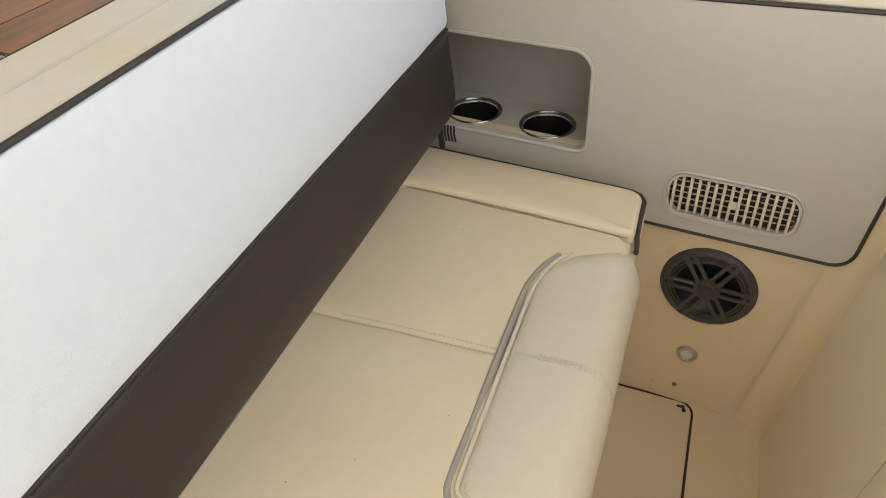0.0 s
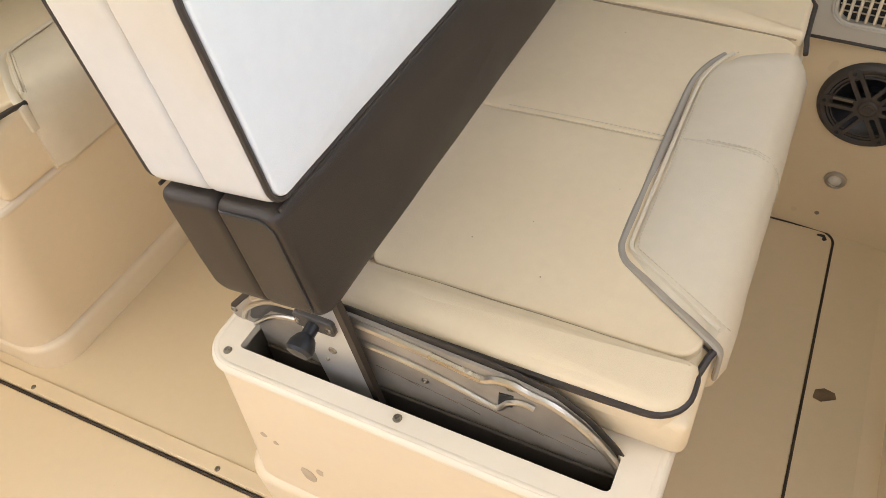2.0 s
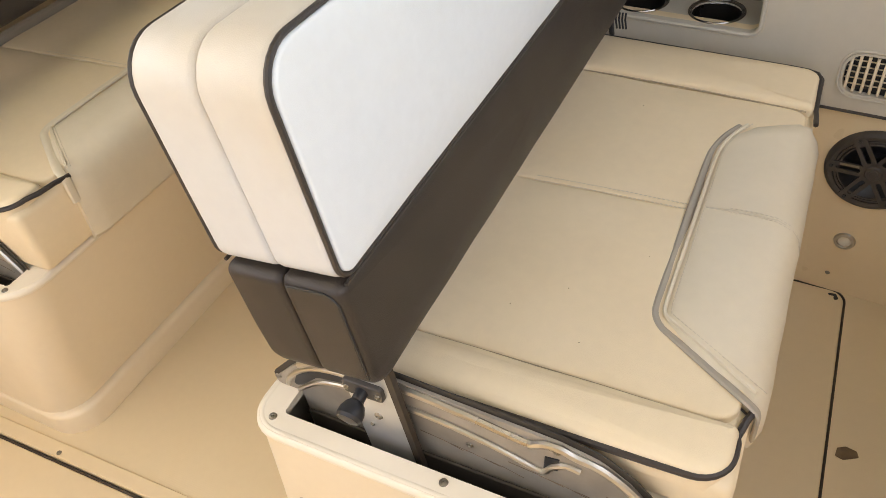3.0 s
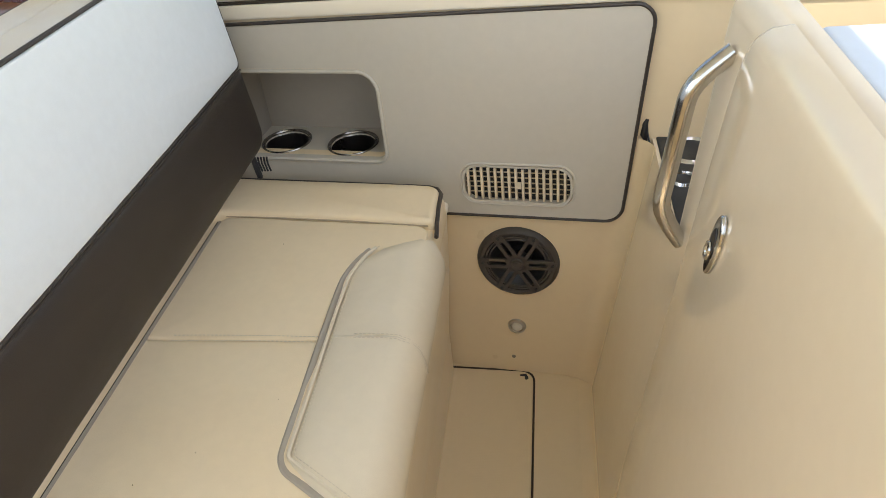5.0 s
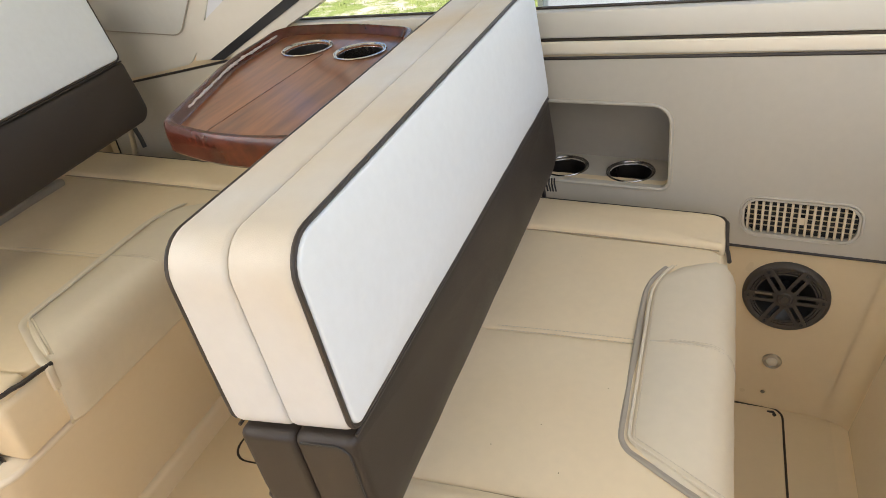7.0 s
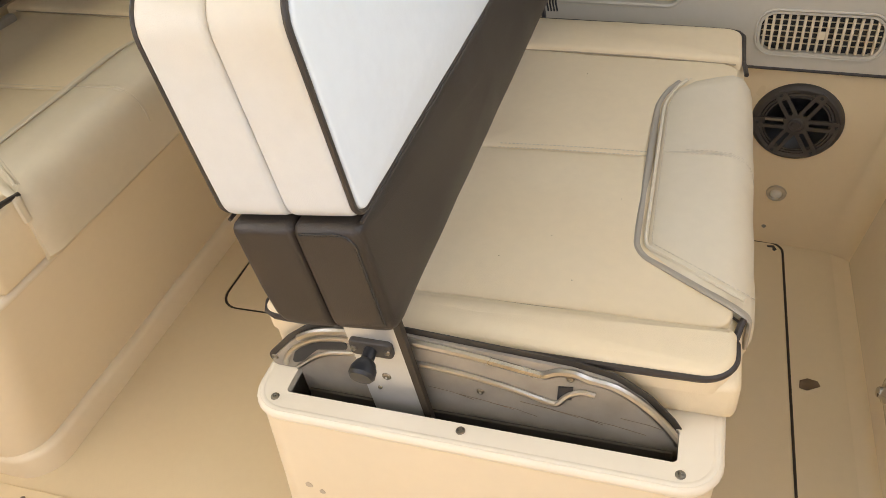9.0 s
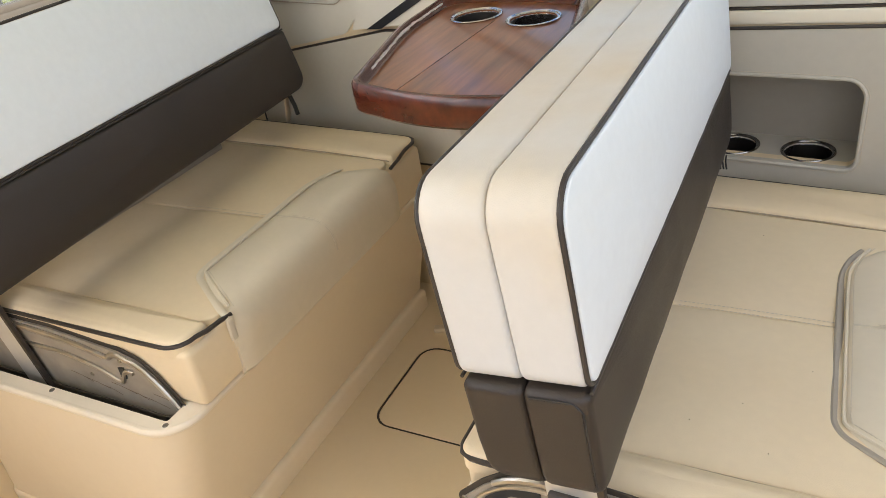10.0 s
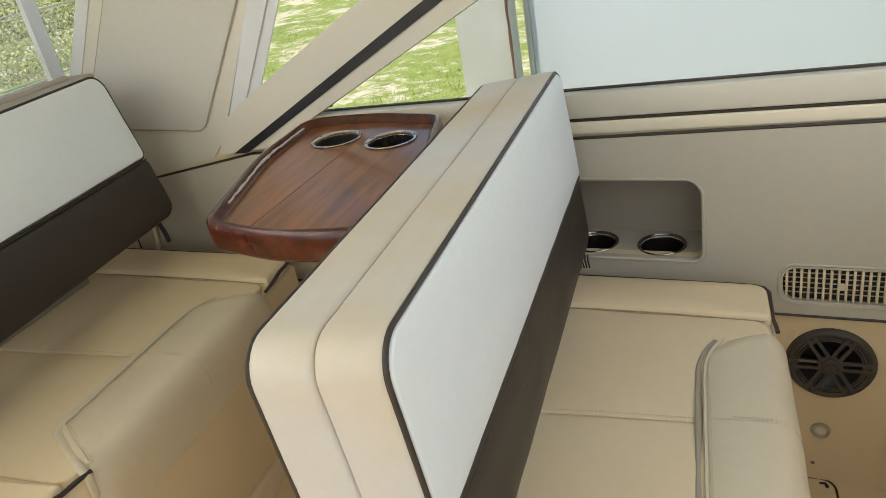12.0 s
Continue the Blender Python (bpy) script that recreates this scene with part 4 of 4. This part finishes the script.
def backrest(o, lean, label, length=0.95, low=0.156, high=0.376):
    """A double-faced backrest of two upper and two lower cushions with piping."""
    back = tagged(empty("backrest", pose(o[0], o[1] + length / 2, o[2])), label, "backrest", "flip backrests")
    T = Matrix.Translation((-o[0], -o[1] - length / 2, -o[2]))
    for y, d in ((0.0, 1), (length, -1)):
        F = T @ frame_m((o[0], o[1] + y, o[2]), (0, d, 0), (lean[0], 0, lean[1]))
        r4 = [0.022, 0.022, 0.045, 0.045]
        up = fillet(rect(0.004, length - 0.004, low + 0.001, high), r4)
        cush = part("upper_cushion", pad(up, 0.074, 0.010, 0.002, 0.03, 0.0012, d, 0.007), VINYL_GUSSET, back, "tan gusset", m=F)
        face = inset(up, 0.007)
        part("face_panel", pad(face, 0.0775, 0.004, 0.007, 0.03, 0.001, 3 + d), VINYL_WHITE, cush, "bright white vinyl face", m=F)
        part("piping", sweep([(p.x, p.y, 0.0725) for p in dense(inset(up, 0.004), 0.03)], 0.0031, 8, True), PIPING, cush, "dark brown piping", m=F)
        lo = fillet(rect(0.0, length, 0.0, low), [0.035, 0.035, 0.012, 0.012])
        lob = pad(lo, 0.073, 0.012, 0.003, 0.03, 0.001, 5 + d, 0.008)
        for v in lob.verts:
            if v.co.y < 0.06:
                v.co.z *= 1 - (0.10 if d > 0 else 0.30) * ((0.06 - v.co.y) / 0.06) ** 2
        lower = part("lower_cushion", lob, VINYL_DARK, back, "dark brown vinyl lower cushion", m=F)
        part("end_seam", sweep([(-0.0004, low - 0.007, 0.008), (-0.0004, low - 0.007, 0.052), (-0.0004, low - 0.011, 0.060), (-0.0004, low - 0.020, 0.0655), (-0.0004, 0.03, 0.0655)], 0.0011, 6), BLACK, lower, m=F)
        part("stitching", stitches([(-0.0006, low - 0.009, 0.010), (-0.0006, low - 0.009, 0.055), (-0.0006, low - 0.019, 0.0635), (-0.0006, 0.03, 0.0635)], lift=(0, 0, 0)), BLACK, lower, m=F)
        part("seam", sweep([(p.x, p.y, 0.0735) for p in (Vector((0.01, low)), Vector((length / 2, low)), Vector((length - 0.01, low)))], 0.0022, 6), PIPING, lower, m=F)
    return back


seat_base(-0.011, 0.006, 0.475, "cream moulded fibreglass seat box with metal hinge plate", 1.042)
seat_cushion(0.0, 0.0, 0.0, 0.478, "cream vinyl bench cushion with dark piping on the seat box")
rb = backrest((-0.379, 0.074, 0.617), (-0.034, 0.36), "upright white and dark brown double-faced flip backrest", 0.958, 0.157, 0.389)
seat_base(-1.129, 0.060, 0.432, "cream moulded seat box facing the wooden table", 1.042, 1.2, 0.075, (-0.034, 0.060), 0.069, ((-0.302, 0.078), (-0.002, 0.078)), 0.115)
seat_cushion(-1.122, 0.041, 0.020, 0.415, "cream vinyl bench cushion shaded under a leaning backrest", 1.14, 1.075, VINYL_BOLSTER, False)
lb = backrest((-1.445, 0.060, 0.689), (-0.085, 0.36), "white and dark brown backrest leaning towards the rear curtain", 1.035, 0.158, 0.396)
lb.matrix_world = lb.matrix_world @ pose(0, 0, 0, 0, 0, 3.6)

# backrest arm with its plunger
arm = tagged(empty("hinge_arm", pose(-0.34, 0.12, 0.42)), "flat bright metal backrest arm with a black plunger knob", "hinge arm")
AM = Matrix.Translation((0.34, -0.12, -0.42))
AP = AM @ frame_m((0, 0.119, 0), (1, 0, 0), (0, 0, 1))
part("arm_plate", ribbon(fillet([(-0.380, 0.39), (-0.308, 0.39), (-0.330, 0.64), (-0.400, 0.64)], 0.004), [], 0.005), ALLOY, arm, m=AP)
part("arm_edge", ribbon([(-0.312, 0.39), (-0.303, 0.39), (-0.325, 0.64), (-0.334, 0.64)], [], 0.009), GASKET, arm, m=AP @ Matrix.Translation((0, 0, -0.001)))
part("plunger_plate", pad(fillet(rect(-0.392, -0.338, 0.553, 0.578), 0.006), 0.012, 0.003, 0, 0.02), GRILLE, arm, m=AP)
part("plunger_knob", lathe([(0.008, 0.0), (0.008, 0.014), (0.012, 0.018), (0.0155, 0.026), (0.016, 0.034), (0.013, 0.038), (0, 0.039)], 24), BLACK, arm, m=AP @ Matrix.Translation((-0.365, 0.565, 0.010)) @ pose(0, 0, 0, 12, 0, 0))
for x in (-0.386, -0.344):
    screw("bolt", AP @ Vector((x, 0.5655, 0.012)), (0, -1, 0), 0.004, arm)
screw("bolt", AP @ Vector((-0.357, 0.512, 0.005)), (0, -1, 0), 0.006, arm)
screw("bolt", AP @ Vector((-0.370, 0.488, 0.005)), (0, -1, 0), 0.003, arm)
larm = tagged(empty("hinge_arm", pose(-1.475, 1.055, 0.595)), "metal backrest arm at the wall end of the far bench", "hinge arm")
part("arm_plate", sweep([(0.000, 0, 0.02), (0.008, 0, 0.06), (0.015, 0.0, 0.10)], 0.011, 8, flat=0.4), STEEL_SATIN, larm)
part("link", sweep([(0.030, 0.01, 0.035), (0.027, 0.01, 0.06), (0.02, 0.008, 0.09)], 0.006, 8), BLACK, larm)
wallarm = tagged(empty("hinge_arm", pose(-0.345, 1.035, 0.545)), "black ribbed hinge link at the wall end of the bench", "hinge arm")
part("link", sweep([(0, 0, 0), (-0.004, 0.0, 0.04), (-0.012, 0, 0.09)], 0.009, 8, flat=0.5), BLACK, wallarm)
for k in range(4):
    part("rib", sweep([(0.010 + 0.006 * k, -0.004, 0.018), (0.007 + 0.006 * k, -0.004, 0.036), (0.008 + 0.006 * k, -0.004, 0.05)], 0.0019, 6), BLACK, wallarm)
farm = tagged(empty("hinge_arm", pose(-1.56, 0.17, 0.40)), "flat metal backrest arm on the far bench plate", "hinge arm")
FM = Matrix.Translation((1.56, -0.17, -0.40)) @ frame_m((0, 0.176, 0), (1, 0, 0), (0, 0, 1))
part("arm_plate", ribbon(fillet([(-1.575, 0.36), (-1.505, 0.36), (-1.570, 0.72), (-1.640, 0.72)], 0.004), [], 0.005), ALLOY, farm, m=FM)
part("arm_edge", ribbon([(-1.509, 0.36), (-1.500, 0.36), (-1.565, 0.72), (-1.574, 0.72)], [], 0.009), GASKET, farm, m=FM @ Matrix.Translation((0, 0, -0.001)))
bar = tagged(part("backrest_rail", box(-0.012, 0.012, -0.255, 0.255, 0, 0.02, 0.006), VINYL_NICHE), "grey padded rail behind the far bench cushion", "rail")
bar.matrix_world = pose(-1.645, 0.685, 0.571)

# ---- table ----
table = tagged(empty("cockpit_table", pose(-0.755, 0.785, 0)), "varnished mahogany cockpit table with raised rim and two cup holders", "table")


def table_outline(s):
    pts = [(-0.114, -0.245), (0.055, -0.306), (0.235, -0.290), (0.212, -0.01), (0.150, 0.275), (-0.03, 0.332), (-0.205, 0.325), (-0.198, 0.08)]
    return [p * 1.0 for p in inset(fillet(pts, [0.055, 0.5, 0.055, 0.6, 0.05, 0.5, 0.05, 0.6], 8), s)]


CUPS = [(-0.071, 0.197), (0.068, 0.166)]
holes = [[Vector((x + 0.0485 * math.cos(a * math.pi / 14), y + 0.0485 * math.sin(a * math.pi / 14))) for a in range(28)] for x, y in CUPS]
part("tabletop", ribbon(table_outline(0.02), holes, 0.030), WOOD, table, m=Matrix.Translation((0, 0, 0.8785)))
bm = bmesh.new()
rows = []
for d, z in ((0.030, 0.8715), (0.006, 0.8715), (0.0, 0.8775), (-0.001, 0.9005), (0.0, 0.9195), (0.004, 0.9255), (0.010, 0.9265), (0.015, 0.9225), (0.019, 0.9115), (0.024, 0.9080)):
    rows.append([bm.verts.new((p.x, p.y, z)) for p in table_outline(d)])
for a, b in zip(rows, rows[1:]):
    for i in range(len(a)):
        bm.faces.new((a[i], a[(i + 1) % len(a)], b[(i + 1) % len(a)], b[i]))
part("rim", bm, WOOD_RIM, table, "dark glossy raised rim")
part("plank_joint", box(-0.0008, 0.0008, -0.28, 0.16, 0.9083, 0.9091), WOOD_RIM, table, m=pose(-0.02, 0, 0, 0, 0, -2))
part("pedestal", sweep([(-0.02, 0.02, 0.003), (-0.02, 0.02, 0.4), (-0.02, 0.02, 0.8775)], 0.031, 20), STEEL_SATIN, table, "satin metal pedestal tube")
part("pedestal_foot", lathe([(0.09, 0.0), (0.09, 0.008), (0.05, 0.016), (0.036, 0.05)], 28), STEEL_SATIN, table, m=Matrix.Translation((-0.02, 0.02, 0)))
wear = [p for p in inset(dense(table_outline(0.0), 0.008), 0.0165) if p.x < -0.118 and p.y < 0.27]
wear = sorted(wear, key=lambda p: p.y)
part("worn_varnish", sweep([(p.x, p.y, 0.9180 + 0.0015 * noise.noise(Vector((p.x * 90, p.y * 90, 1)))) for p in wear], [0.0035 + 0.006 * abs(noise.noise(Vector((i * 0.45, 4, 2)))) for i in range(len(wear))], 6, flat=0.5), PATCH_TAPE, table, "pale peeling varnish")
for x, y in CUPS:
    ch = tagged(empty("cup_holder", pose(-0.755 + x, 0.785 + y, 0.9085)), "round stainless steel cup holder sunk in the tabletop", "cup holder", "table cup holders")
    cup_holder(0.056, 0.065, ch)

# ---- floor details ----
hinge = tagged(empty("hatch_hinge", pose(-0.594, -0.052, 0.0015)), "round flush metal hatch hinge with screws", "hinge")
part("plate", lathe([(0, 0.002), (0.022, 0.002), (0.026, 0.001), (0.0265, 0)], 28), STEEL_SATIN, hinge)
for a in range(4):
    screw("screw", (0.015 * math.cos(a * 1.57 + 0.6), 0.015 * math.sin(a * 1.57 + 0.6), 0.002), (0, 0, 1), 0.004, hinge)
for x, y in ((-0.755, -0.059), (-0.715, -0.059)):
    s = screw("screw", (0, 0, 0), (0, 0, 1), 0.0075)
    s.location = (x, y, 0.001)
    tagged(s, "flush screw in the walkway hatch", "screw", "hatch screws")


def flake(name, poly, mat, m, label, cat):
    return tagged(part(name, ribbon(fillet(poly, 0.002, 2), [], 0.0006), mat, m=m), label, cat)


flake("worn_patch", [(-0.004, -0.012), (0.010, -0.016), (0.034, -0.002), (0.030, 0.010), (0.012, 0.014), (-0.002, 0.006)], STAINED, pose(0.214, 0.63, 0.0008), "brown worn patch at the hatch edge", "stain")
flake("worn_patch", [(-0.012, 0.002), (0.004, 0.004), (0.010, -0.010), (0.004, -0.016), (0.0, -0.010), (0.002, -0.004), (-0.010, -0.003)], BLACK, pose(0.171, 1.026, 0.0008), "black chip on the hatch corner", "stain")
flake("worn_patch", [(-0.004, -0.003), (0.004, -0.003), (0.004, 0.003), (-0.004, 0.003)], BLACK, pose(0.150, 1.045, 0.0008), "small black chip on the hatch corner", "stain")
clip = tagged(part("floor_catch", box(-0.03, 0.03, -0.012, 0.012, 0, 0.014, 0.004), PALE_PLASTIC), "small cream floor catch by the seat box", "catch")
clip.matrix_world = pose(-1.06, 1.0, 0.0, 0, 0, 20)

NEAR = frame_m((0, 0.0424, 0), (1, 0, 0), (0, 0.045, 1))
for x, z, k in ((-0.43, 0.245, 1.0), (-0.405, 0.27, 0.5), (-0.488, 0.315, 0.32), (-0.47, 0.305, 0.26)):
    blob = [(0.022 * k * math.cos(a * 0.7) * (0.7 + 0.5 * noise.noise(Vector((a, x * 9, z * 7)))), 0.026 * k * math.sin(a * 0.7) * (0.7 + 0.5 * noise.noise(Vector((z * 8, a, x * 7))))) for a in range(9)]
    flake("scuff_mark", blob, SCUFF, NEAR @ Matrix.Translation((x, z, 0.0)), "faint grey scuff on the seat box", "scuff")
for x, y in ((-0.22, 0.79), (-0.12, 0.44), (-0.20, 0.35), (-0.26, 0.30), (-0.16, 0.27)):
    flake("speck", [(-0.0008, -0.0006), (0.0008, -0.0006), (0.0006, 0.0008), (-0.0006, 0.0008)], STAINED, pose(x, y, 0.5560), "tiny dark speck on the seat", "speck")

# ---- outside ----
GZ = -1.9


def leafy(name, c1, c2, rough=0.7):
    m, nt, b = material(name, rough)
    g = nt.nodes.new("ShaderNodeNewGeometry")
    nt.links.new(ramp(nt, g.outputs["Random Per Island"], [(0.0, c1), (1.0, c2)]), b.inputs["Base Color"])
    return m


GRASS, nt, b = material("grass", 0.9)
c = ramp(nt, noise_tex(nt, 3.0, 8.0, 0.7), [(0.32, (0.15, 0.21, 0.045)), (0.55, (0.23, 0.30, 0.075)), (0.72, (0.33, 0.36, 0.14))])
c = mix(nt, c, (0.60, 0.54, 0.45), ramp(nt, noise_tex(nt, 0.8, 7.0, 0.75), [(0.50, (0, 0, 0)), (0.58, (0.9,) * 3)]))
nt.links.new(c, b.inputs["Base Color"])
bump(nt, b, [(noise_tex(nt, 40.0, 4.0), 0.6, 0.03)])
BARK, nt, b = material("bark", 0.9)
c = ramp(nt, noise_tex(nt, 1.0, 7.0, 0.7, coords(nt, (16.0, 16.0, 12.0))), [(0.3, (0.10, 0.075, 0.065)), (0.7, (0.50, 0.41, 0.37))])
nt.links.new(c, b.inputs["Base Color"])
bump(nt, b, [(noise_tex(nt, 1.0, 6.0, 0.7, coords(nt, (26.0, 26.0, 18.0))), 0.9, 0.03)])
LEAF = leafy("leaves", (0.12, 0.16, 0.05), (0.60, 0.55, 0.26))
BLADE = leafy("grass_blades", (0.34, 0.42, 0.12), (0.46, 0.50, 0.20))
GALV = plain("galvanised", (0.58, 0.58, 0.56), 0.45, 0.6, 0.2, 10.0)
SIDING = plain("siding_pale", (0.55, 0.605, 0.70), 0.45, 0.0, 0.05, 1.2)
CONCRETE = plain("post_paint", (0.50, 0.51, 0.50), 0.7, 0.0, 0.15, 3.0)

bm = bmesh.new()
bmesh.ops.create_grid(bm, x_segments=60, y_segments=60, size=90)
for v in bm.verts:
    v.co.z = GZ + 0.12 * noise.noise(v.co * 0.2)
tagged(part("ground", bm, GRASS), "sunny grass with bare sandy patches", "ground", "", "structure")

rnd = random.Random(5)


def clump(center, spread, count, size, mat, name, label, flat=0.7):
    bm = bmesh.new()
    c = Vector(center)
    for _ in range(count):
        d = Vector((rnd.gauss(0, 1), rnd.gauss(0, 1), rnd.gauss(0, 1)))
        p = c + Vector((d.x * spread, d.y * spread, d.z * spread * flat))
        p.z = max(p.z, GZ + 0.02)
        s = size * rnd.uniform(0.5, 1.4)
        u = Vector((rnd.gauss(0, 1), rnd.gauss(0, 1), rnd.gauss(0, 0.7))).normalized()
        w = u.cross(Vector((rnd.gauss(0, 1), rnd.gauss(0, 1), rnd.gauss(0, 1)))).normalized()
        bm.faces.new([bm.verts.new(q) for q in (p - u * s, p - w * s * 0.35, p + u * s, p + w * s * 0.35)])
    return tagged(part(name, bm, mat, smooth=False), label, "foliage", "", "stuff")


def trunk(x, y, r, h, lean):
    t = tagged(empty("tree", pose(x, y, GZ)), "tall tree with rough grey-brown bark beyond the fence side", "tree", "trees")
    pts = [(lean * k / 10 + 0.04 * noise.noise(Vector((x, k * 0.5, 1))), 0.04 * noise.noise(Vector((k * 0.5, y, 2))), h * k / 10) for k in range(11)]
    part("trunk", sweep(pts, [r * (1.25 if k == 0 else 1.0 - 0.05 * k) for k in range(11)], 14), BARK, t)
    bm = bmesh.new()
    for _ in range(1400):
        a, q = rnd.uniform(0, 6.28), rnd.gauss(0, 1.0)
        p = Vector((lean + q * math.cos(a) * 1.3, q * math.sin(a) * 1.3, h + rnd.gauss(0, 0.7)))
        u = Vector((rnd.gauss(0, 1), rnd.gauss(0, 1), rnd.gauss(0, 1))).normalized() * rnd.uniform(0.08, 0.2)
        w = u.cross(Vector((rnd.gauss(0, 1), rnd.gauss(0, 1), rnd.gauss(0, 1)))).normalized() * 0.05
        bm.faces.new([bm.verts.new(s) for s in (p - u, p - w, p + u, p + w)])
    part("crown", bm, LEAF, t, "loose green foliage", smooth=False)
    for k in range(3):
        a = k * 2.1 + 0.4
        part("limb", sweep([(lean * 0.8, 0, h * 0.8), (lean + 0.5 * math.cos(a), 0.5 * math.sin(a), h * 0.92), (lean + 1.1 * math.cos(a), 1.1 * math.sin(a), h * 1.02)], [r * 0.4, r * 0.25, r * 0.1], 8), BARK, t)


trunk(-6.45, 4.45, 0.21, 6.0, 0.10)
trunk(-6.95, 3.65, 0.24, 6.0, -0.05)
fence = tagged(empty("chain_link_fence", pose(-20.3, 15, GZ)), "grey chain-link fence with pipe posts", "fence")
for k in range(9):
    part("post", sweep([(0, -16 + 4 * k, 0), (0, -16 + 4 * k, 1.2), (0, -16 + 4 * k, 2.2)], 0.045, 8), GALV, fence)
for z in (2.12, 0.08):
    part("rail", sweep([(0, -16, z), (0, 0, z), (0, 16, z)], 0.03, 8), GALV, fence)
verts, faces = [], []
for s in (-1, 1):
    for k in range(180):
        y0 = -18 + k * 0.20
        a, b2 = (y0, 0.08), (y0 + s * 2.04, 2.12)
        n0 = len(verts)
        verts += [(0.0, a[0] - 0.014, a[1]), (0.0, a[0] + 0.014, a[1]), (0.004, b2[0] + 0.014, b2[1]), (0.004, b2[0] - 0.014, b2[1])]
        faces.append((n0, n0 + 1, n0 + 2, n0 + 3))
me = bpy.data.meshes.new("mesh_wires")
me.from_pydata(verts, [], faces)
me.materials.append(GALV)
wires = new("mesh_wires", me)
wires.parent = fence
wires["kind"] = "stuff"
for k in range(13):
    clump((-21.6 - rnd.uniform(0, 2.5), 3 + k * 2.0 + rnd.uniform(-0.6, 0.6), GZ + rnd.uniform(0.3, 0.8)), rnd.uniform(0.45, 0.8), 800, 0.085, LEAF, "bush", "green and yellow shrubs along the fence")
for k in range(14):
    clump((-36 + rnd.uniform(-2, 2), 10 + k * 3.2, GZ + 1.2), 1.6, 1900, 0.13, LEAF, "bush", "distant hedge of mixed green shrubs")
for k in range(12):
    clump((-30 + k * 3.2, 40 + rnd.uniform(-2, 2), GZ + 1.2), 1.5, 1700, 0.13, LEAF, "bush", "distant green hedge across the lawn")
verts, faces = [], []
for _ in range(42000):
    x, y = rnd.uniform(-16, 0.5), rnd.uniform(7, 24)
    if noise.noise(Vector((x * 0.5, y * 0.5, 3))) > 0.15:
        continue
    h, a = rnd.uniform(-0.03, 0.02), rnd.uniform(0, 3.14)
    dx, dy = 0.010 * math.cos(a), 0.010 * math.sin(a)
    n0 = len(verts)
    verts += [(x - dx, y - dy, GZ), (x + dx, y + dy, GZ), (x + rnd.uniform(-0.04, 0.04), y + rnd.uniform(-0.04, 0.04), GZ + 0.055 + h)]
    faces.append((n0, n0 + 1, n0 + 2))
me = bpy.data.meshes.new("grass")
me.from_pydata(verts, [], faces)
me.materials.append(BLADE)
tagged(new("grass", me), "short bright green lawn grass", "grass", "", "stuff")

shed = tagged(empty("shed", pose(2.12, 5.4, GZ)), "large pale blue-white metal shed wall close to the boat", "shed")
part("wall", box(-3.46, 5.0, 0, 0.12, 0, 6.0, 0.01), SIDING, shed)
part("door_seam", box(-0.62, -0.60, -0.006, 0.0, 0, 6.0), GALV, shed)
part("edge_strip", box(-3.50, -3.46, -0.02, 0.13, 0, 6.0, 0.005), CONCRETE, shed)
part("hinge", box(-3.515, -3.48, -0.05, -0.02, 2.45, 2.72, 0.005), BLACK, shed, "dark hinge")
part("hinge", box(-3.515, -3.48, -0.05, -0.02, 0.9, 1.15, 0.005), BLACK, shed, "dark hinge")
post = tagged(empty("shed_post", pose(-1.61, 5.2, GZ)), "pale painted steel post with rusty edge", "post")
part("post", box(-0.225, 0.18, -0.15, 0.15, 0, 5.5, 0.01), CONCRETE, post)
part("rust_edge", sweep([(0.183 + 0.006 * noise.noise(Vector((k * 0.9, 1, 1))), -0.152, 0.1 * k) for k in range(55)], [0.008 + 0.012 * abs(noise.noise(Vector((k * 1.3, 2, 5)))) for k in range(55)], 6), RUSTY, post)

# rear curtain bands
part("zip_band", box(-0.012, 0.004, 0.80, 0.845, 0.0, 1.0), CURTAIN, rear, "whitish band")
part("zip_band", ribbon([(-1.79, 1.04), (-1.745, 1.04), (-1.55, 1.32), (-1.15, 1.95), (-1.22, 1.95), (-1.60, 1.32)], [], 0.004), CURTAIN, rear, "whitish band", m=pose(1.77, -0.4, -1.05) @ WALL @ Matrix.Translation((0, 0, 0.004)))
